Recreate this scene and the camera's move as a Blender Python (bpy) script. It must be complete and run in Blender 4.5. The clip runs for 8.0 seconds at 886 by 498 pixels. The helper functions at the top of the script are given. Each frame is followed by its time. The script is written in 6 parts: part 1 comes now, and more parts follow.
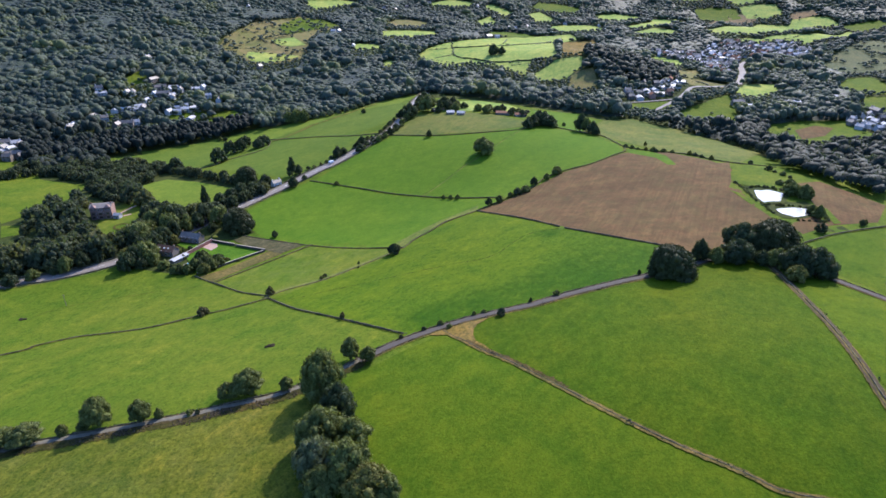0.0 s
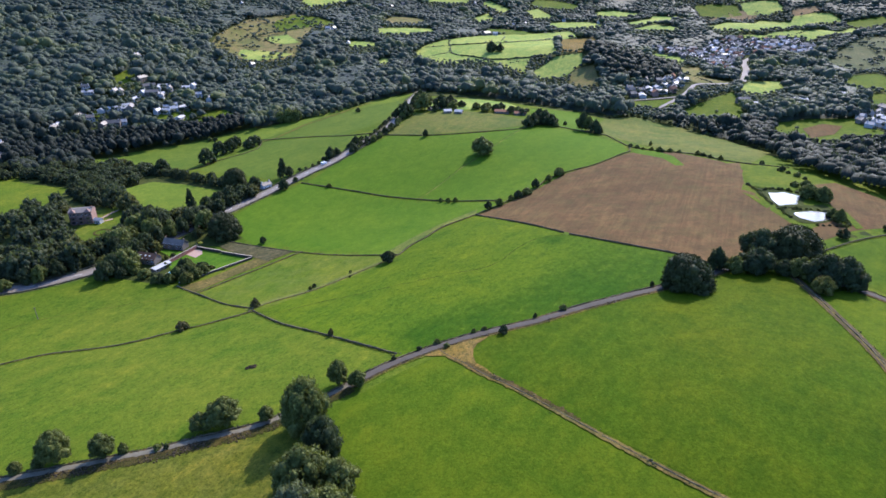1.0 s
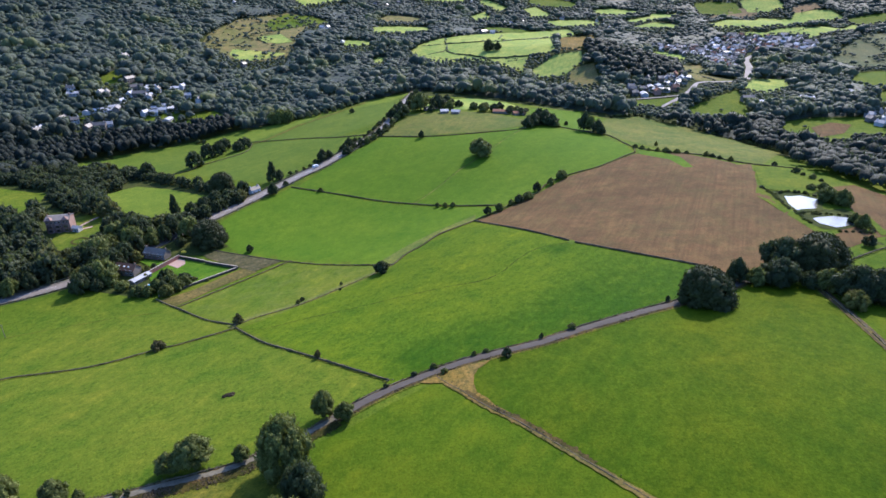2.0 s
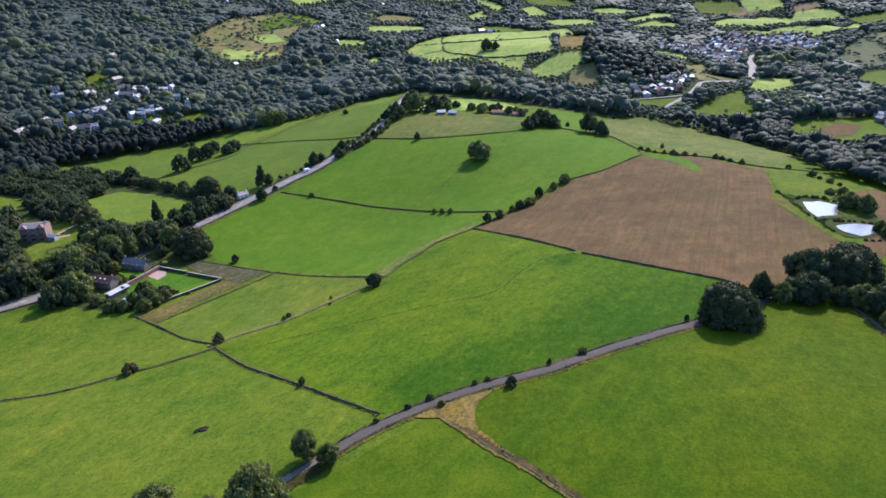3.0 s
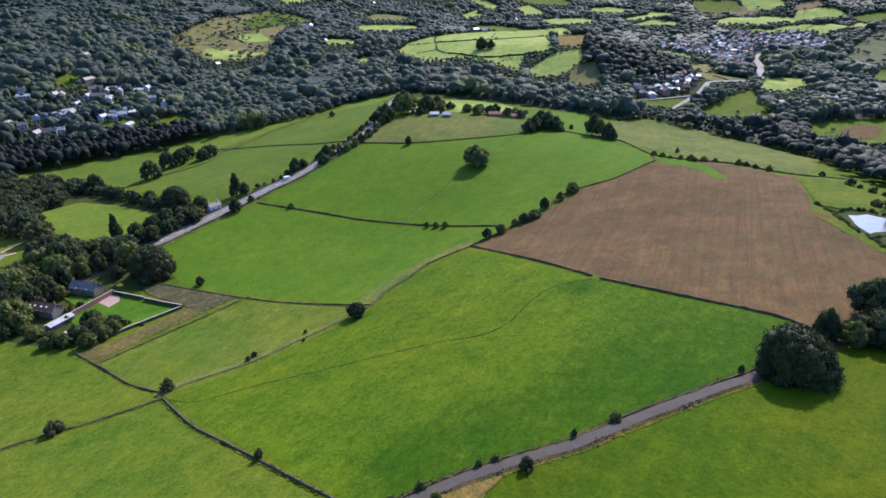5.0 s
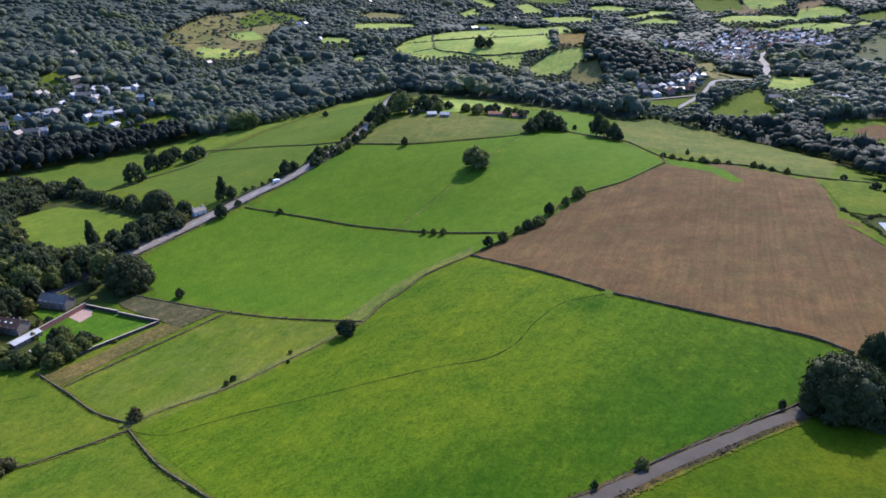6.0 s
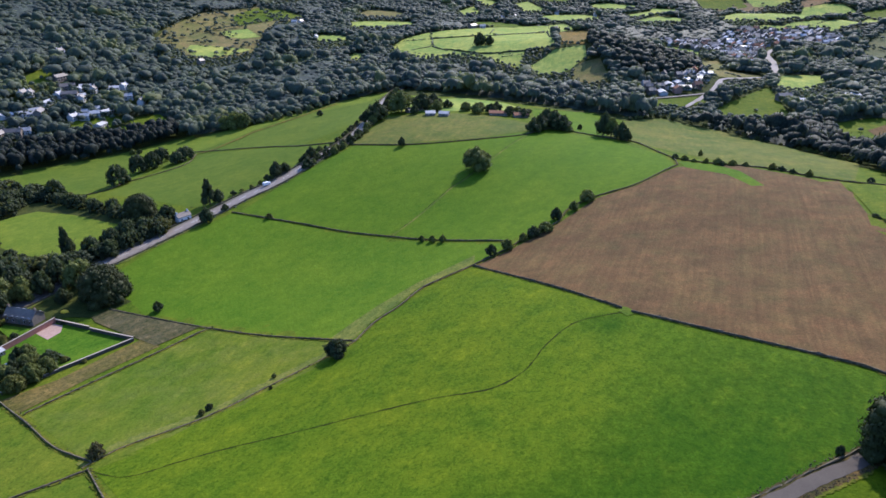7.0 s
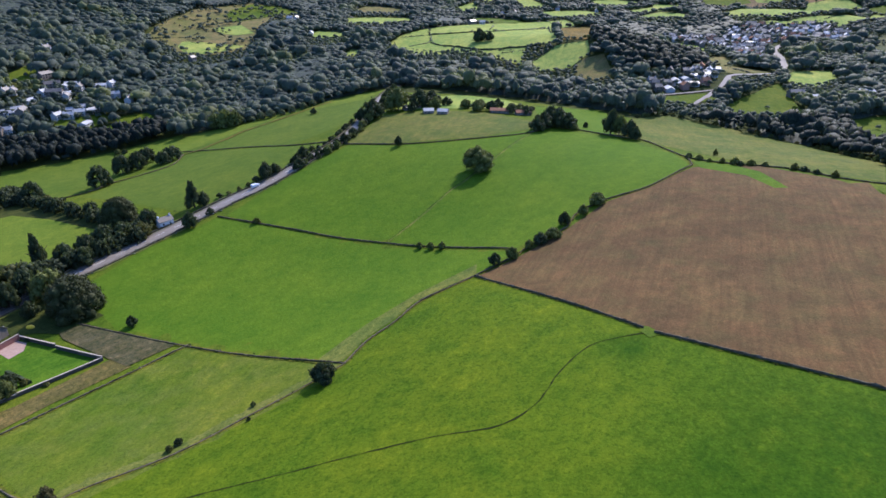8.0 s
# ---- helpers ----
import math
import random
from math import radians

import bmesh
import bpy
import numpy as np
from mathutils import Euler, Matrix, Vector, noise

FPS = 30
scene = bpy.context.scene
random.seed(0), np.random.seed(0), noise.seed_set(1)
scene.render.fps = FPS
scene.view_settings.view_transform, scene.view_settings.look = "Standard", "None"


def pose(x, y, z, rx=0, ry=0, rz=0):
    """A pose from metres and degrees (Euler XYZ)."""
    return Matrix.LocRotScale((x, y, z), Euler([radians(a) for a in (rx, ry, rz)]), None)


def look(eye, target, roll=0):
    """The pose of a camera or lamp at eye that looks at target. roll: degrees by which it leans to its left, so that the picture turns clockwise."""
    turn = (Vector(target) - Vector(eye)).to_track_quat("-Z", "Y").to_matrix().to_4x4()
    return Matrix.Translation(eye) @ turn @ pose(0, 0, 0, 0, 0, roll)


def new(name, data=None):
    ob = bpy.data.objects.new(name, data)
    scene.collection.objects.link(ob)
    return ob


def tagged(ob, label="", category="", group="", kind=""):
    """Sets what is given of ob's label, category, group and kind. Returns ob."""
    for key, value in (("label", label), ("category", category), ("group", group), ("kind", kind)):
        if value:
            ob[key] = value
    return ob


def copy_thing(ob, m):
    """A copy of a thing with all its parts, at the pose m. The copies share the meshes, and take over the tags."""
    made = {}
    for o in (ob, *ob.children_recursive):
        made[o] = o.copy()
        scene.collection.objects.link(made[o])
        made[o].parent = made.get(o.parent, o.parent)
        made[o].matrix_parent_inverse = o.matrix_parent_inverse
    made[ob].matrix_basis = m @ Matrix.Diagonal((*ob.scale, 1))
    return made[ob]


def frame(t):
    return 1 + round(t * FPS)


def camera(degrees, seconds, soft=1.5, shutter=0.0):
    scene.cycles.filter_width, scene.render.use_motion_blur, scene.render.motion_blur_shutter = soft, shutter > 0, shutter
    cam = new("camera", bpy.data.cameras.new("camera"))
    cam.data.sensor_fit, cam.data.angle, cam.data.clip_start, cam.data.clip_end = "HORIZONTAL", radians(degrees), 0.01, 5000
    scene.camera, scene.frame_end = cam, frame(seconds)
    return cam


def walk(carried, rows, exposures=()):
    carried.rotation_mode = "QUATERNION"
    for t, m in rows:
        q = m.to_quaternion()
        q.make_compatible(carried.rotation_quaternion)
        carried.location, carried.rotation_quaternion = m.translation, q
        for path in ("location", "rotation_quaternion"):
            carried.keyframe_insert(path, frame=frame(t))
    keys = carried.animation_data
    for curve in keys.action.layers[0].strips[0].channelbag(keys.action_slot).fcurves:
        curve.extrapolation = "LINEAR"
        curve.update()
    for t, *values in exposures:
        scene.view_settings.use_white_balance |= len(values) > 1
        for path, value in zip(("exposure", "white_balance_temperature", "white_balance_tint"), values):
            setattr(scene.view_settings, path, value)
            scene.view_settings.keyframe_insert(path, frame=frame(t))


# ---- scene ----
cam = camera(72.0, 8.0, soft=1.6)
PATH = [
    (0, look((0.00, 0.01, 137.64), (-1.59, 90.19, 94.45), 0.30)),
    (0.5, look((0.09, 10.66, 135.34), (-1.34, 100.78, 92.02), 0.28)),
    (1, look((0.11, 21.53, 132.95), (-1.14, 111.62, 89.55), 0.19)),
    (1.5, look((0.14, 32.46, 130.50), (-0.91, 122.53, 87.09), 0.05)),
    (3, look((0.19, 65.00, 123.35), (-0.25, 155.14, 80.05), -0.11)),
    (3.5, look((0.19, 75.92, 120.91), (0.03, 166.09, 77.67), -0.12)),
    (4, look((0.18, 86.79, 118.25), (0.25, 176.99, 75.07), -0.14)),
    (4.5, look((0.13, 97.73, 115.60), (0.44, 187.99, 72.54), -0.11)),
    (6, look((0.06, 130.45, 107.51), (0.97, 220.76, 64.57), -0.04)),
    (6.5, look((-0.01, 141.45, 104.80), (1.05, 231.77, 61.88), -0.01)),
    (7, look((-0.06, 152.45, 101.99), (1.06, 242.74, 59.02), -0.04)),
    (7.5, look((0.03, 163.58, 99.13), (1.21, 253.85, 56.11), -0.10)),
    (8, look((0.18, 174.73, 96.17), (1.44, 264.92, 52.99), -0.13)),
]
walk(cam, PATH, [(0, 1.36, 4950, 18), (8, 1.12, 4950, 19)])

# ---- world, sun, exposure ----
SUN_TURN, SUN_HEIGHT = radians(27), radians(37)
world = bpy.data.worlds.new("sky")
scene.world = world
world.use_nodes = True
wn = world.node_tree
sky = wn.nodes.new("ShaderNodeTexSky")
sky.sky_type, sky.sun_disc = "NISHITA", False
sky.sun_elevation, sky.sun_rotation = SUN_HEIGHT, SUN_TURN
sky.air_density, sky.dust_density, sky.ozone_density = 1.0, 2.0, 4.0
wn.links.new(sky.outputs[0], wn.nodes["Background"].inputs[0])
wn.nodes["Background"].inputs[1].default_value = 0.15
sun_data = bpy.data.lights.new("sun", "SUN")
sun_data.energy, sun_data.angle, sun_data.color = 4.3, radians(1.0), (1.0, 0.785, 0.50)
sun = new("sun", sun_data)
SUN_WAY = Vector((math.sin(SUN_TURN) * math.cos(SUN_HEIGHT), math.cos(SUN_TURN) * math.cos(SUN_HEIGHT), math.sin(SUN_HEIGHT)))
sun.matrix_world = look(SUN_WAY * 500, (0, 0, 0))

# ---- lie of the land: broad rises and hollows (x, y, breadth, height) ----
LOW = -20.0
NEAR_RISES = [
    (0, 150, 110, -17.1),
    (-100, 170, 110, 34.2),
    (100, 170, 110, 48.7),
    (-200, 250, 120, -30.5),
    (-60, 300, 100, -1),
    (60, 290, 100, -10.5),
    (170, 300, 110, 4.2),
    (-170, 400, 120, 8.4),
    (-30, 430, 110, -26.1),
    (90, 430, 110, 5.3),
    (220, 430, 130, 22.4),
    (-290, 500, 150, -16.8),
    (-110, 560, 130, 4.9),
    (40, 560, 120, 13),
    (180, 580, 140, -8.8),
    (-60, 720, 130, 6.9),
    (90, 720, 150, 1.7),
    (340, 720, 200, -19.2),
]
MID_RISES = [
    (-330, 780, 200, -49.1),
    (200, 1050, 160, -15.2),
    (-420, 1050, 220, -12.5),
    (-50, 1150, 250, 18.2),
    (480, 1150, 250, -1),
    (650, 1450, 250, -64.8),
    (-600, 900, 180, 10.6),
    (-150, 1450, 250, -28.5),
    (88, 240, 60, -2.9),
    (35, 225, 55, 0.1),
    (110, 330, 75, -3.9),
    (-20, 260, 70, -3.7),
]
FURTHER_RISES = [
    (140, 230, 70, -5.1),
    (30, 330, 70, 16),
    (90, 1090, 90, 9),
    (110, 890, 70, -9.8),
    (200, 1040, 60, 21),
    (420, 900, 110, 3.9),
    (320, 840, 80, 10),
    (-350, 790, 90, 12.2),
    (-450, 900, 110, 23.7),
    (540, 1370, 150, 43.8),
    (690, 1290, 120, 26.6),
    (-30, 1040, 80, -11.3),
]
RISES = NEAR_RISES + MID_RISES + FURTHER_RISES
FAR_HILLS = [(236, 945, 52, 20), (-1300, 1900, 560, 230), (-200, 3000, 700, 190), (1500, 2900, 800, 240), (-3000, 1500, 900, 200), (3000, 1500, 900, 150), (400, 4500, 900, 220), (-2200, 4000, 900, 260), (2600, 4200, 900, 230)]
POND_BEDS = [(199, 366, 21, 2), (200, 336, 19, 2.9)]


def height(x, y):
    z = LOW + 0.0 * x
    for a, b, r, h in RISES + FAR_HILLS:
        z = z + h * np.exp(-((x - a) ** 2 + (y - b) ** 2) / (2 * r * r))
    for a, b, r, level in POND_BEDS:
        z = z + (level - z) * np.exp(-((((x - a) ** 2 + (y - b) ** 2) / (r * r)) ** 3))
    return z


def ground_at(x, y):
    return float(height(np.float64(x), np.float64(y)))


# ---- materials ----
def mat(name, rough=0.8, metal=0.0, spec=0.3):
    m = bpy.data.materials.new(name)
    m.use_nodes = True
    b = m.node_tree.nodes["Principled BSDF"]
    b.inputs["Roughness"].default_value, b.inputs["Metallic"].default_value = rough, metal
    b.inputs["Specular IOR Level"].default_value = spec
    return m, m.node_tree, b


def node(t, kind, **values):
    n = t.nodes.new(kind)
    for key, value in values.items():
        n.inputs[key.replace("_", " ")].default_value = value
    return n


def mix(t, fac, a, b, blend="MIX"):
    n = t.nodes.new("ShaderNodeMix")
    n.data_type, n.blend_type = "RGBA", blend
    for slot, v in ((0, fac), (6, a), (7, b)):
        if isinstance(v, (float, int)):
            n.inputs[slot].default_value = v
        elif isinstance(v, tuple):
            n.inputs[slot].default_value = (*v, 1)
        else:
            t.links.new(v, n.inputs[slot])
    return n.outputs[2]


def ramp(t, value, low, high):
    n = t.nodes.new("ShaderNodeMapRange")
    n.inputs[1].default_value, n.inputs[2].default_value = low, high
    t.links.new(value, n.inputs[0])
    return n.outputs[0]


def position(t, turn=0.0, stretch=(1, 1, 1)):
    g = t.nodes.new("ShaderNodeNewGeometry")
    m = t.nodes.new("ShaderNodeMapping")
    m.inputs["Rotation"].default_value = (0, 0, turn)
    t.links.new(g.outputs["Position"], m.inputs[0])
    s = t.nodes.new("ShaderNodeMapping")
    s.inputs["Scale"].default_value = stretch
    t.links.new(m.outputs[0], s.inputs[0])
    return s.outputs[0]


def noise_of(t, where, scale, detail=3.0, rough=0.6):
    n = node(t, "ShaderNodeTexNoise", Scale=scale, Detail=detail, Roughness=rough)
    t.links.new(where, n.inputs["Vector"])
    return n.outputs[0]


def bump(t, b, value, strength, distance):
    n = node(t, "ShaderNodeBump", Strength=strength, Distance=distance)
    t.links.new(value, n.inputs["Height"])
    t.links.new(n.outputs[0], b.inputs["Normal"])


def grass(name, green, light, dark, turn=0.0, streak=0.0, tussock=0.45, dry=(0.17, 0.15, 0.05), dryness=0.0, hollow=None, mottle=0.5, flecks=0.85, drift=1.0):
    """Turf: broad patches, tufts and grain; streak: how plainly mown or tilled lines show along the turn."""
    m, t, b = mat(name, 0.95, 0, 0.03)
    p = position(t)
    broad, patch = noise_of(t, p, 0.012, 4), noise_of(t, p, 0.05, 6, 0.72)
    tuft, grain = noise_of(t, p, 0.3, 5, 0.75), noise_of(t, p, 1.5, 3, 0.75)
    fleck = noise_of(t, position(t, 0.7, (1, 0.55, 1)), 0.16, 6, 0.8)
    c = mix(t, ramp(t, broad, 0.35, 0.65), green, light)
    c = mix(t, ramp(t, patch, 0.45, 0.75), c, dark)
    lines = noise_of(t, position(t, turn, (0.7, 0.007, 0.5)), 1.0, 4, 0.7)
    k = node(t, "ShaderNodeMath")
    k.operation = "MULTIPLY"
    t.links.new(ramp(t, lines, 0.4, 0.7), k.inputs[0])
    k.inputs[1].default_value = streak
    c = mix(t, k.outputs[0], c, dark)
    k2 = node(t, "ShaderNodeMath")
    k2.operation = "MULTIPLY"
    t.links.new(ramp(t, tuft, 0.45, 0.8), k2.inputs[0])
    k2.inputs[1].default_value = tussock
    c = mix(t, k2.outputs[0], c, dark)
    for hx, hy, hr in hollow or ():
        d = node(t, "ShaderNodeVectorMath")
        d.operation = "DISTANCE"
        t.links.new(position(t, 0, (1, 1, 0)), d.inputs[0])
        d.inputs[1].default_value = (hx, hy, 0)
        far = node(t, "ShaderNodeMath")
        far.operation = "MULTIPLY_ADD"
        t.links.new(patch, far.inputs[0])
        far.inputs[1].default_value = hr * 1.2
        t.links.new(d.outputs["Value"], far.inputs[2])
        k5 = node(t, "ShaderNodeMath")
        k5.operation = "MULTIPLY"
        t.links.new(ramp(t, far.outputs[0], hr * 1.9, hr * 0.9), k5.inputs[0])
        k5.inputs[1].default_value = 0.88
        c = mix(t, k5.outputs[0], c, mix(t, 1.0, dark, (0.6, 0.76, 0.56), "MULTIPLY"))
    if dryness:
        k3 = node(t, "ShaderNodeMath")
        k3.operation = "MULTIPLY"
        t.links.new(ramp(t, noise_of(t, p, 0.08, 5, 0.7), 0.45, 0.7), k3.inputs[0])
        k3.inputs[1].default_value = dryness
        c = mix(t, k3.outputs[0], c, dry)
    k4 = node(t, "ShaderNodeMath")
    k4.operation = "MULTIPLY"
    t.links.new(ramp(t, fleck, 0.52, 0.7), k4.inputs[0])
    k4.inputs[1].default_value = flecks
    c = mix(t, k4.outputs[0], c, mix(t, 1.0, light, (1.15, 1.1, 1.1), "MULTIPLY"))
    clump = noise_of(t, position(t, 0.4, (1, 0.7, 1)), 0.42, 5, 0.75)
    spotted = mix(t, ramp(t, clump, 0.36, 0.64), mix(t, 1.0, c, (0.62, 0.70, 0.72), "MULTIPLY"), mix(t, 1.0, c, (1.26, 1.16, 1.1), "MULTIPLY"))
    c = mix(t, mottle, c, spotted)
    veil = noise_of(t, p, 0.024, 5, 0.7)
    c = mix(t, drift, c, mix(t, ramp(t, veil, 0.34, 0.66), mix(t, 1.0, c, (0.80, 0.89, 0.9), "MULTIPLY"), mix(t, 1.0, c, (1.16, 1.06, 1.0), "MULTIPLY")))
    sweep = noise_of(t, position(t, turn + 0.15, (0.26, 0.045, 0.1)), 1.0, 5, 0.7)
    c = mix(t, drift, c, mix(t, ramp(t, sweep, 0.33, 0.67), mix(t, 1.0, c, (0.83, 0.88, 0.88), "MULTIPLY"), mix(t, 1.0, c, (1.16, 1.1, 1.06), "MULTIPLY")))
    hummock = noise_of(t, p, 0.8, 5, 0.8)
    k6 = node(t, "ShaderNodeMath")
    k6.operation = "MULTIPLY"
    t.links.new(ramp(t, hummock, 0.51, 0.6), k6.inputs[0])
    k6.inputs[1].default_value = min(1.0, mottle * 1.1)
    c = mix(t, k6.outputs[0], c, mix(t, 1.0, c, (0.55, 0.68, 0.64), "MULTIPLY"))
    c = mix(t, ramp(t, noise_of(t, p, 0.14, 4, 0.7), 0.36, 0.64), mix(t, 1.0, c, (0.86, 0.91, 0.9), "MULTIPLY"), mix(t, 1.0, c, (1.11, 1.06, 1.05), "MULTIPLY"))
    c = mix(t, ramp(t, grain, 0.3, 0.7), mix(t, 1.0, c, (0.78, 0.8, 0.8), "MULTIPLY"), mix(t, 1.0, c, (1.24, 1.21, 1.2), "MULTIPLY"))
    t.links.new(c, b.inputs["Base Color"])
    h = mix(t, 0.35, clump, grain)
    bump(t, b, h, 0.8, 0.5)
    return m


def plain(name, one, two, scale=0.6, rough=0.85, fine=6.0, depth=0.1, spec=0.3, stretch=(1, 1, 1), metal=0.0):
    """A surface of two tones: stains at one scale, grain and relief at another; repeats differ a little."""
    m, t, b = mat(name, rough, metal, spec)
    p = position(t, 0, stretch)
    a, g = noise_of(t, p, scale, 4), noise_of(t, p, fine, 3)
    c = mix(t, ramp(t, a, 0.3, 0.7), one, two)
    c = mix(t, ramp(t, g, 0.3, 0.8), mix(t, 1.0, c, (0.75, 0.75, 0.75), "MULTIPLY"), c)
    info = t.nodes.new("ShaderNodeObjectInfo")
    c = mix(t, ramp(t, info.outputs["Random"], 0.0, 1.6), c, mix(t, 1.0, c, (0.6, 0.6, 0.6), "MULTIPLY"))
    t.links.new(c, b.inputs["Base Color"])
    bump(t, b, g, 0.5, depth)
    return m


def leaves(name, dark, mid, light, tone=False, cell=1.6, deep=0.5, accent=None, crisp=(0.35, 0.7), glow=0.42):
    """Foliage: each tree its own tone, lit clumps and shaded gaps put into the colour, a little light through the
    leaves.
    """
    m, t, b = mat(name, 0.75, 0, 0.2)
    p = position(t)
    if tone:
        a = t.nodes.new("ShaderNodeAttribute")
        a.attribute_name = "tone"
        per = a.outputs["Fac"]
    else:
        per = t.nodes.new("ShaderNodeObjectInfo").outputs["Random"]
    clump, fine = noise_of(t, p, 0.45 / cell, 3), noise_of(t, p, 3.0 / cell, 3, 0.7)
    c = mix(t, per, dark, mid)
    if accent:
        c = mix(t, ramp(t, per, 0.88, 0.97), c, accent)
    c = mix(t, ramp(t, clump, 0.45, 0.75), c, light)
    # shade of the gaps between leaf clumps, multiplied into the colour
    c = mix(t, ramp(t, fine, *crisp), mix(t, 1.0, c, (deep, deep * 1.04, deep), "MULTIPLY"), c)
    t.links.new(c, b.inputs["Base Color"])
    bump(t, b, mix(t, 0.5, clump, fine), 0.7, 0.35 * cell)
    b.inputs["Specular IOR Level"].default_value, b.inputs["Roughness"].default_value = 0.16, 0.7
    through_leaf = t.nodes.new("ShaderNodeBsdfTranslucent")
    t.links.new(mix(t, 1.0, c, (1.25, 1.3, 0.7), "MULTIPLY"), through_leaf.inputs[0])
    both = t.nodes.new("ShaderNodeMixShader")
    both.inputs[0].default_value = glow
    t.links.new(b.outputs[0], both.inputs[1])
    t.links.new(through_leaf.outputs[0], both.inputs[2])
    t.links.new(both.outputs[0], t.nodes["Material Output"].inputs[0])
    return m


PASTURE = grass("pasture", (0.0616, 0.0898, 0.0049), (0.0836, 0.1020, 0.0081), (0.0390, 0.0731, 0.0041), mottle=0.55, flecks=0.55, drift=0.6)
MEADOW = grass("meadow", (0.0478, 0.0772, 0.0018), (0.0632, 0.0851, 0.0023), (0.0306, 0.0603, 0.0018), 0.5, 0.12, mottle=0.25, drift=0.7)
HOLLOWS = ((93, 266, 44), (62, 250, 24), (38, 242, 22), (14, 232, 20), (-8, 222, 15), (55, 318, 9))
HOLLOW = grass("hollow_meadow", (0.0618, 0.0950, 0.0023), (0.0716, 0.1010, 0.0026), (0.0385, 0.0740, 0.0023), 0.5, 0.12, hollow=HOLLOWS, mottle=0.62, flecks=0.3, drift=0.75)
THIN = grass("thin_grass", (0.0600, 0.0910, 0.0060), (0.0785, 0.1010, 0.0090), (0.0414, 0.0750, 0.0048), mottle=0.4, dryness=0.2)
EAST = grass("lane_meadow", (0.0368, 0.0667, 0.0011), (0.0539, 0.0713, 0.0011), (0.0290, 0.0534, 0.0011), 0.5, 0.10, 0.3, mottle=0.4, flecks=0.5, drift=0.7)
LUSH = grass("lush_grass", (0.0560, 0.0998, 0.0044), (0.0651, 0.1057, 0.0052), (0.0469, 0.0888, 0.0039), 0.62, 0.22, 0.15, mottle=0.3, flecks=0.3, drift=0.4)
HILL = grass("hill_grass", (0.0652, 0.0967, 0.0102), (0.0739, 0.1021, 0.0112), (0.0544, 0.0839, 0.0087), 0.62, 0.25, 0.15, mottle=0.3, flecks=0.3, drift=0.4)
ROUGH = grass("rough_grass", (0.0698, 0.0830, 0.0075), (0.0937, 0.0940, 0.0114), (0.0424, 0.0560, 0.0055), 0.3, 0.1, 0.5, dryness=0.15, mottle=0.8)
BRIGHT = grass("bright_grass", (0.084, 0.118, 0.011), (0.096, 0.126, 0.013), (0.070, 0.104, 0.010), 0.4, 0.2, 0.15, mottle=0.3, flecks=0.3, drift=0.4)
PALE = grass("pale_grass", (0.0761, 0.0942, 0.0183), (0.0934, 0.1000, 0.0229), (0.0548, 0.0784, 0.0122), 0.2, 0.3, 0.2, (0.1092, 0.0850, 0.0320), 0.3)
LAWN = grass("lawn", (0.0523, 0.1050, 0.0060), (0.0632, 0.1150, 0.0072), (0.0392, 0.0840, 0.0048), 0.5, 0.2, 0.1)
# distance haze is part of this base colour, much paler than near grass
HAZED_GREEN = grass("hazed_far_pasture", (0.1695, 0.2156, 0.0445), (0.2140, 0.2425, 0.0575), (0.1262, 0.1779, 0.0345), 0.2, 0.1, mottle=0.3)
HEATH = grass("heath", (0.1145, 0.1120, 0.0288), (0.1404, 0.1220, 0.0528), (0.0719, 0.0820, 0.0198), 0.2, 0.1, 0.4, (0.1508, 0.1050, 0.0544), 0.6)
BRACKEN_HILL = grass("scrubby_hillside", (0.070, 0.082, 0.036), (0.090, 0.098, 0.046), (0.045, 0.058, 0.028), 0.2, 0.1, 0.6, (0.085, 0.075, 0.04), 0.4, mottle=0.8)
MOOR = grass("brown_moor", (0.1300, 0.0950, 0.0496), (0.1612, 0.1150, 0.0600), (0.0884, 0.0700, 0.0360), 0.2, 0.1, 0.4, (0.1248, 0.1000, 0.0480), 0.5)
STUBBLE = grass("stubble", (0.0822, 0.0519, 0.0224), (0.0966, 0.0642, 0.0280), (0.0593, 0.0370, 0.0176), 0.42, 0.75, 0.1, (0.0915, 0.0780, 0.0272), 0.4, mottle=0.12, flecks=0.25, drift=0.6)
DRY = grass("dry_verge", (0.1237, 0.0877, 0.0197), (0.1625, 0.1125, 0.0267), (0.0681, 0.0572, 0.0116), 0.3, 0.1, 0.6, (0.1560, 0.1100, 0.0480), 0.5, mottle=0.9)
TRACK = grass("track_grass", (0.0988, 0.0840, 0.0245), (0.1334, 0.1080, 0.0326), (0.0543, 0.0500, 0.0136), 0.3, 0.1, 0.5, (0.0832, 0.0550, 0.0240), 0.5, mottle=0.8)
BROWN_VERGE = grass("brown_verge", (0.0541, 0.0430, 0.0160), (0.0770, 0.0580, 0.0216), (0.0312, 0.0300, 0.0096), 0.3, 0.1, 0.7, (0.0780, 0.0500, 0.0240), 0.5, mottle=1.0)
BRACKEN = grass("bracken_bank", (0.0390, 0.0370, 0.0090), (0.0560, 0.0490, 0.0120), (0.0230, 0.0240, 0.0060), 0.3, 0.1, 0.7, (0.0624, 0.0450, 0.0176), 0.4, mottle=1.0)
WORN = grass("worn_grass", (0.084, 0.104, 0.019), (0.100, 0.114, 0.025), (0.062, 0.084, 0.015), mottle=0.7)
STRIP = grass("uncut_strip", (0.0832, 0.0730, 0.0240), (0.1092, 0.0900, 0.0320), (0.0545, 0.0560, 0.0120), 0.3, 0.1, 0.6, (0.1144, 0.0800, 0.0336), 0.4, mottle=0.9)
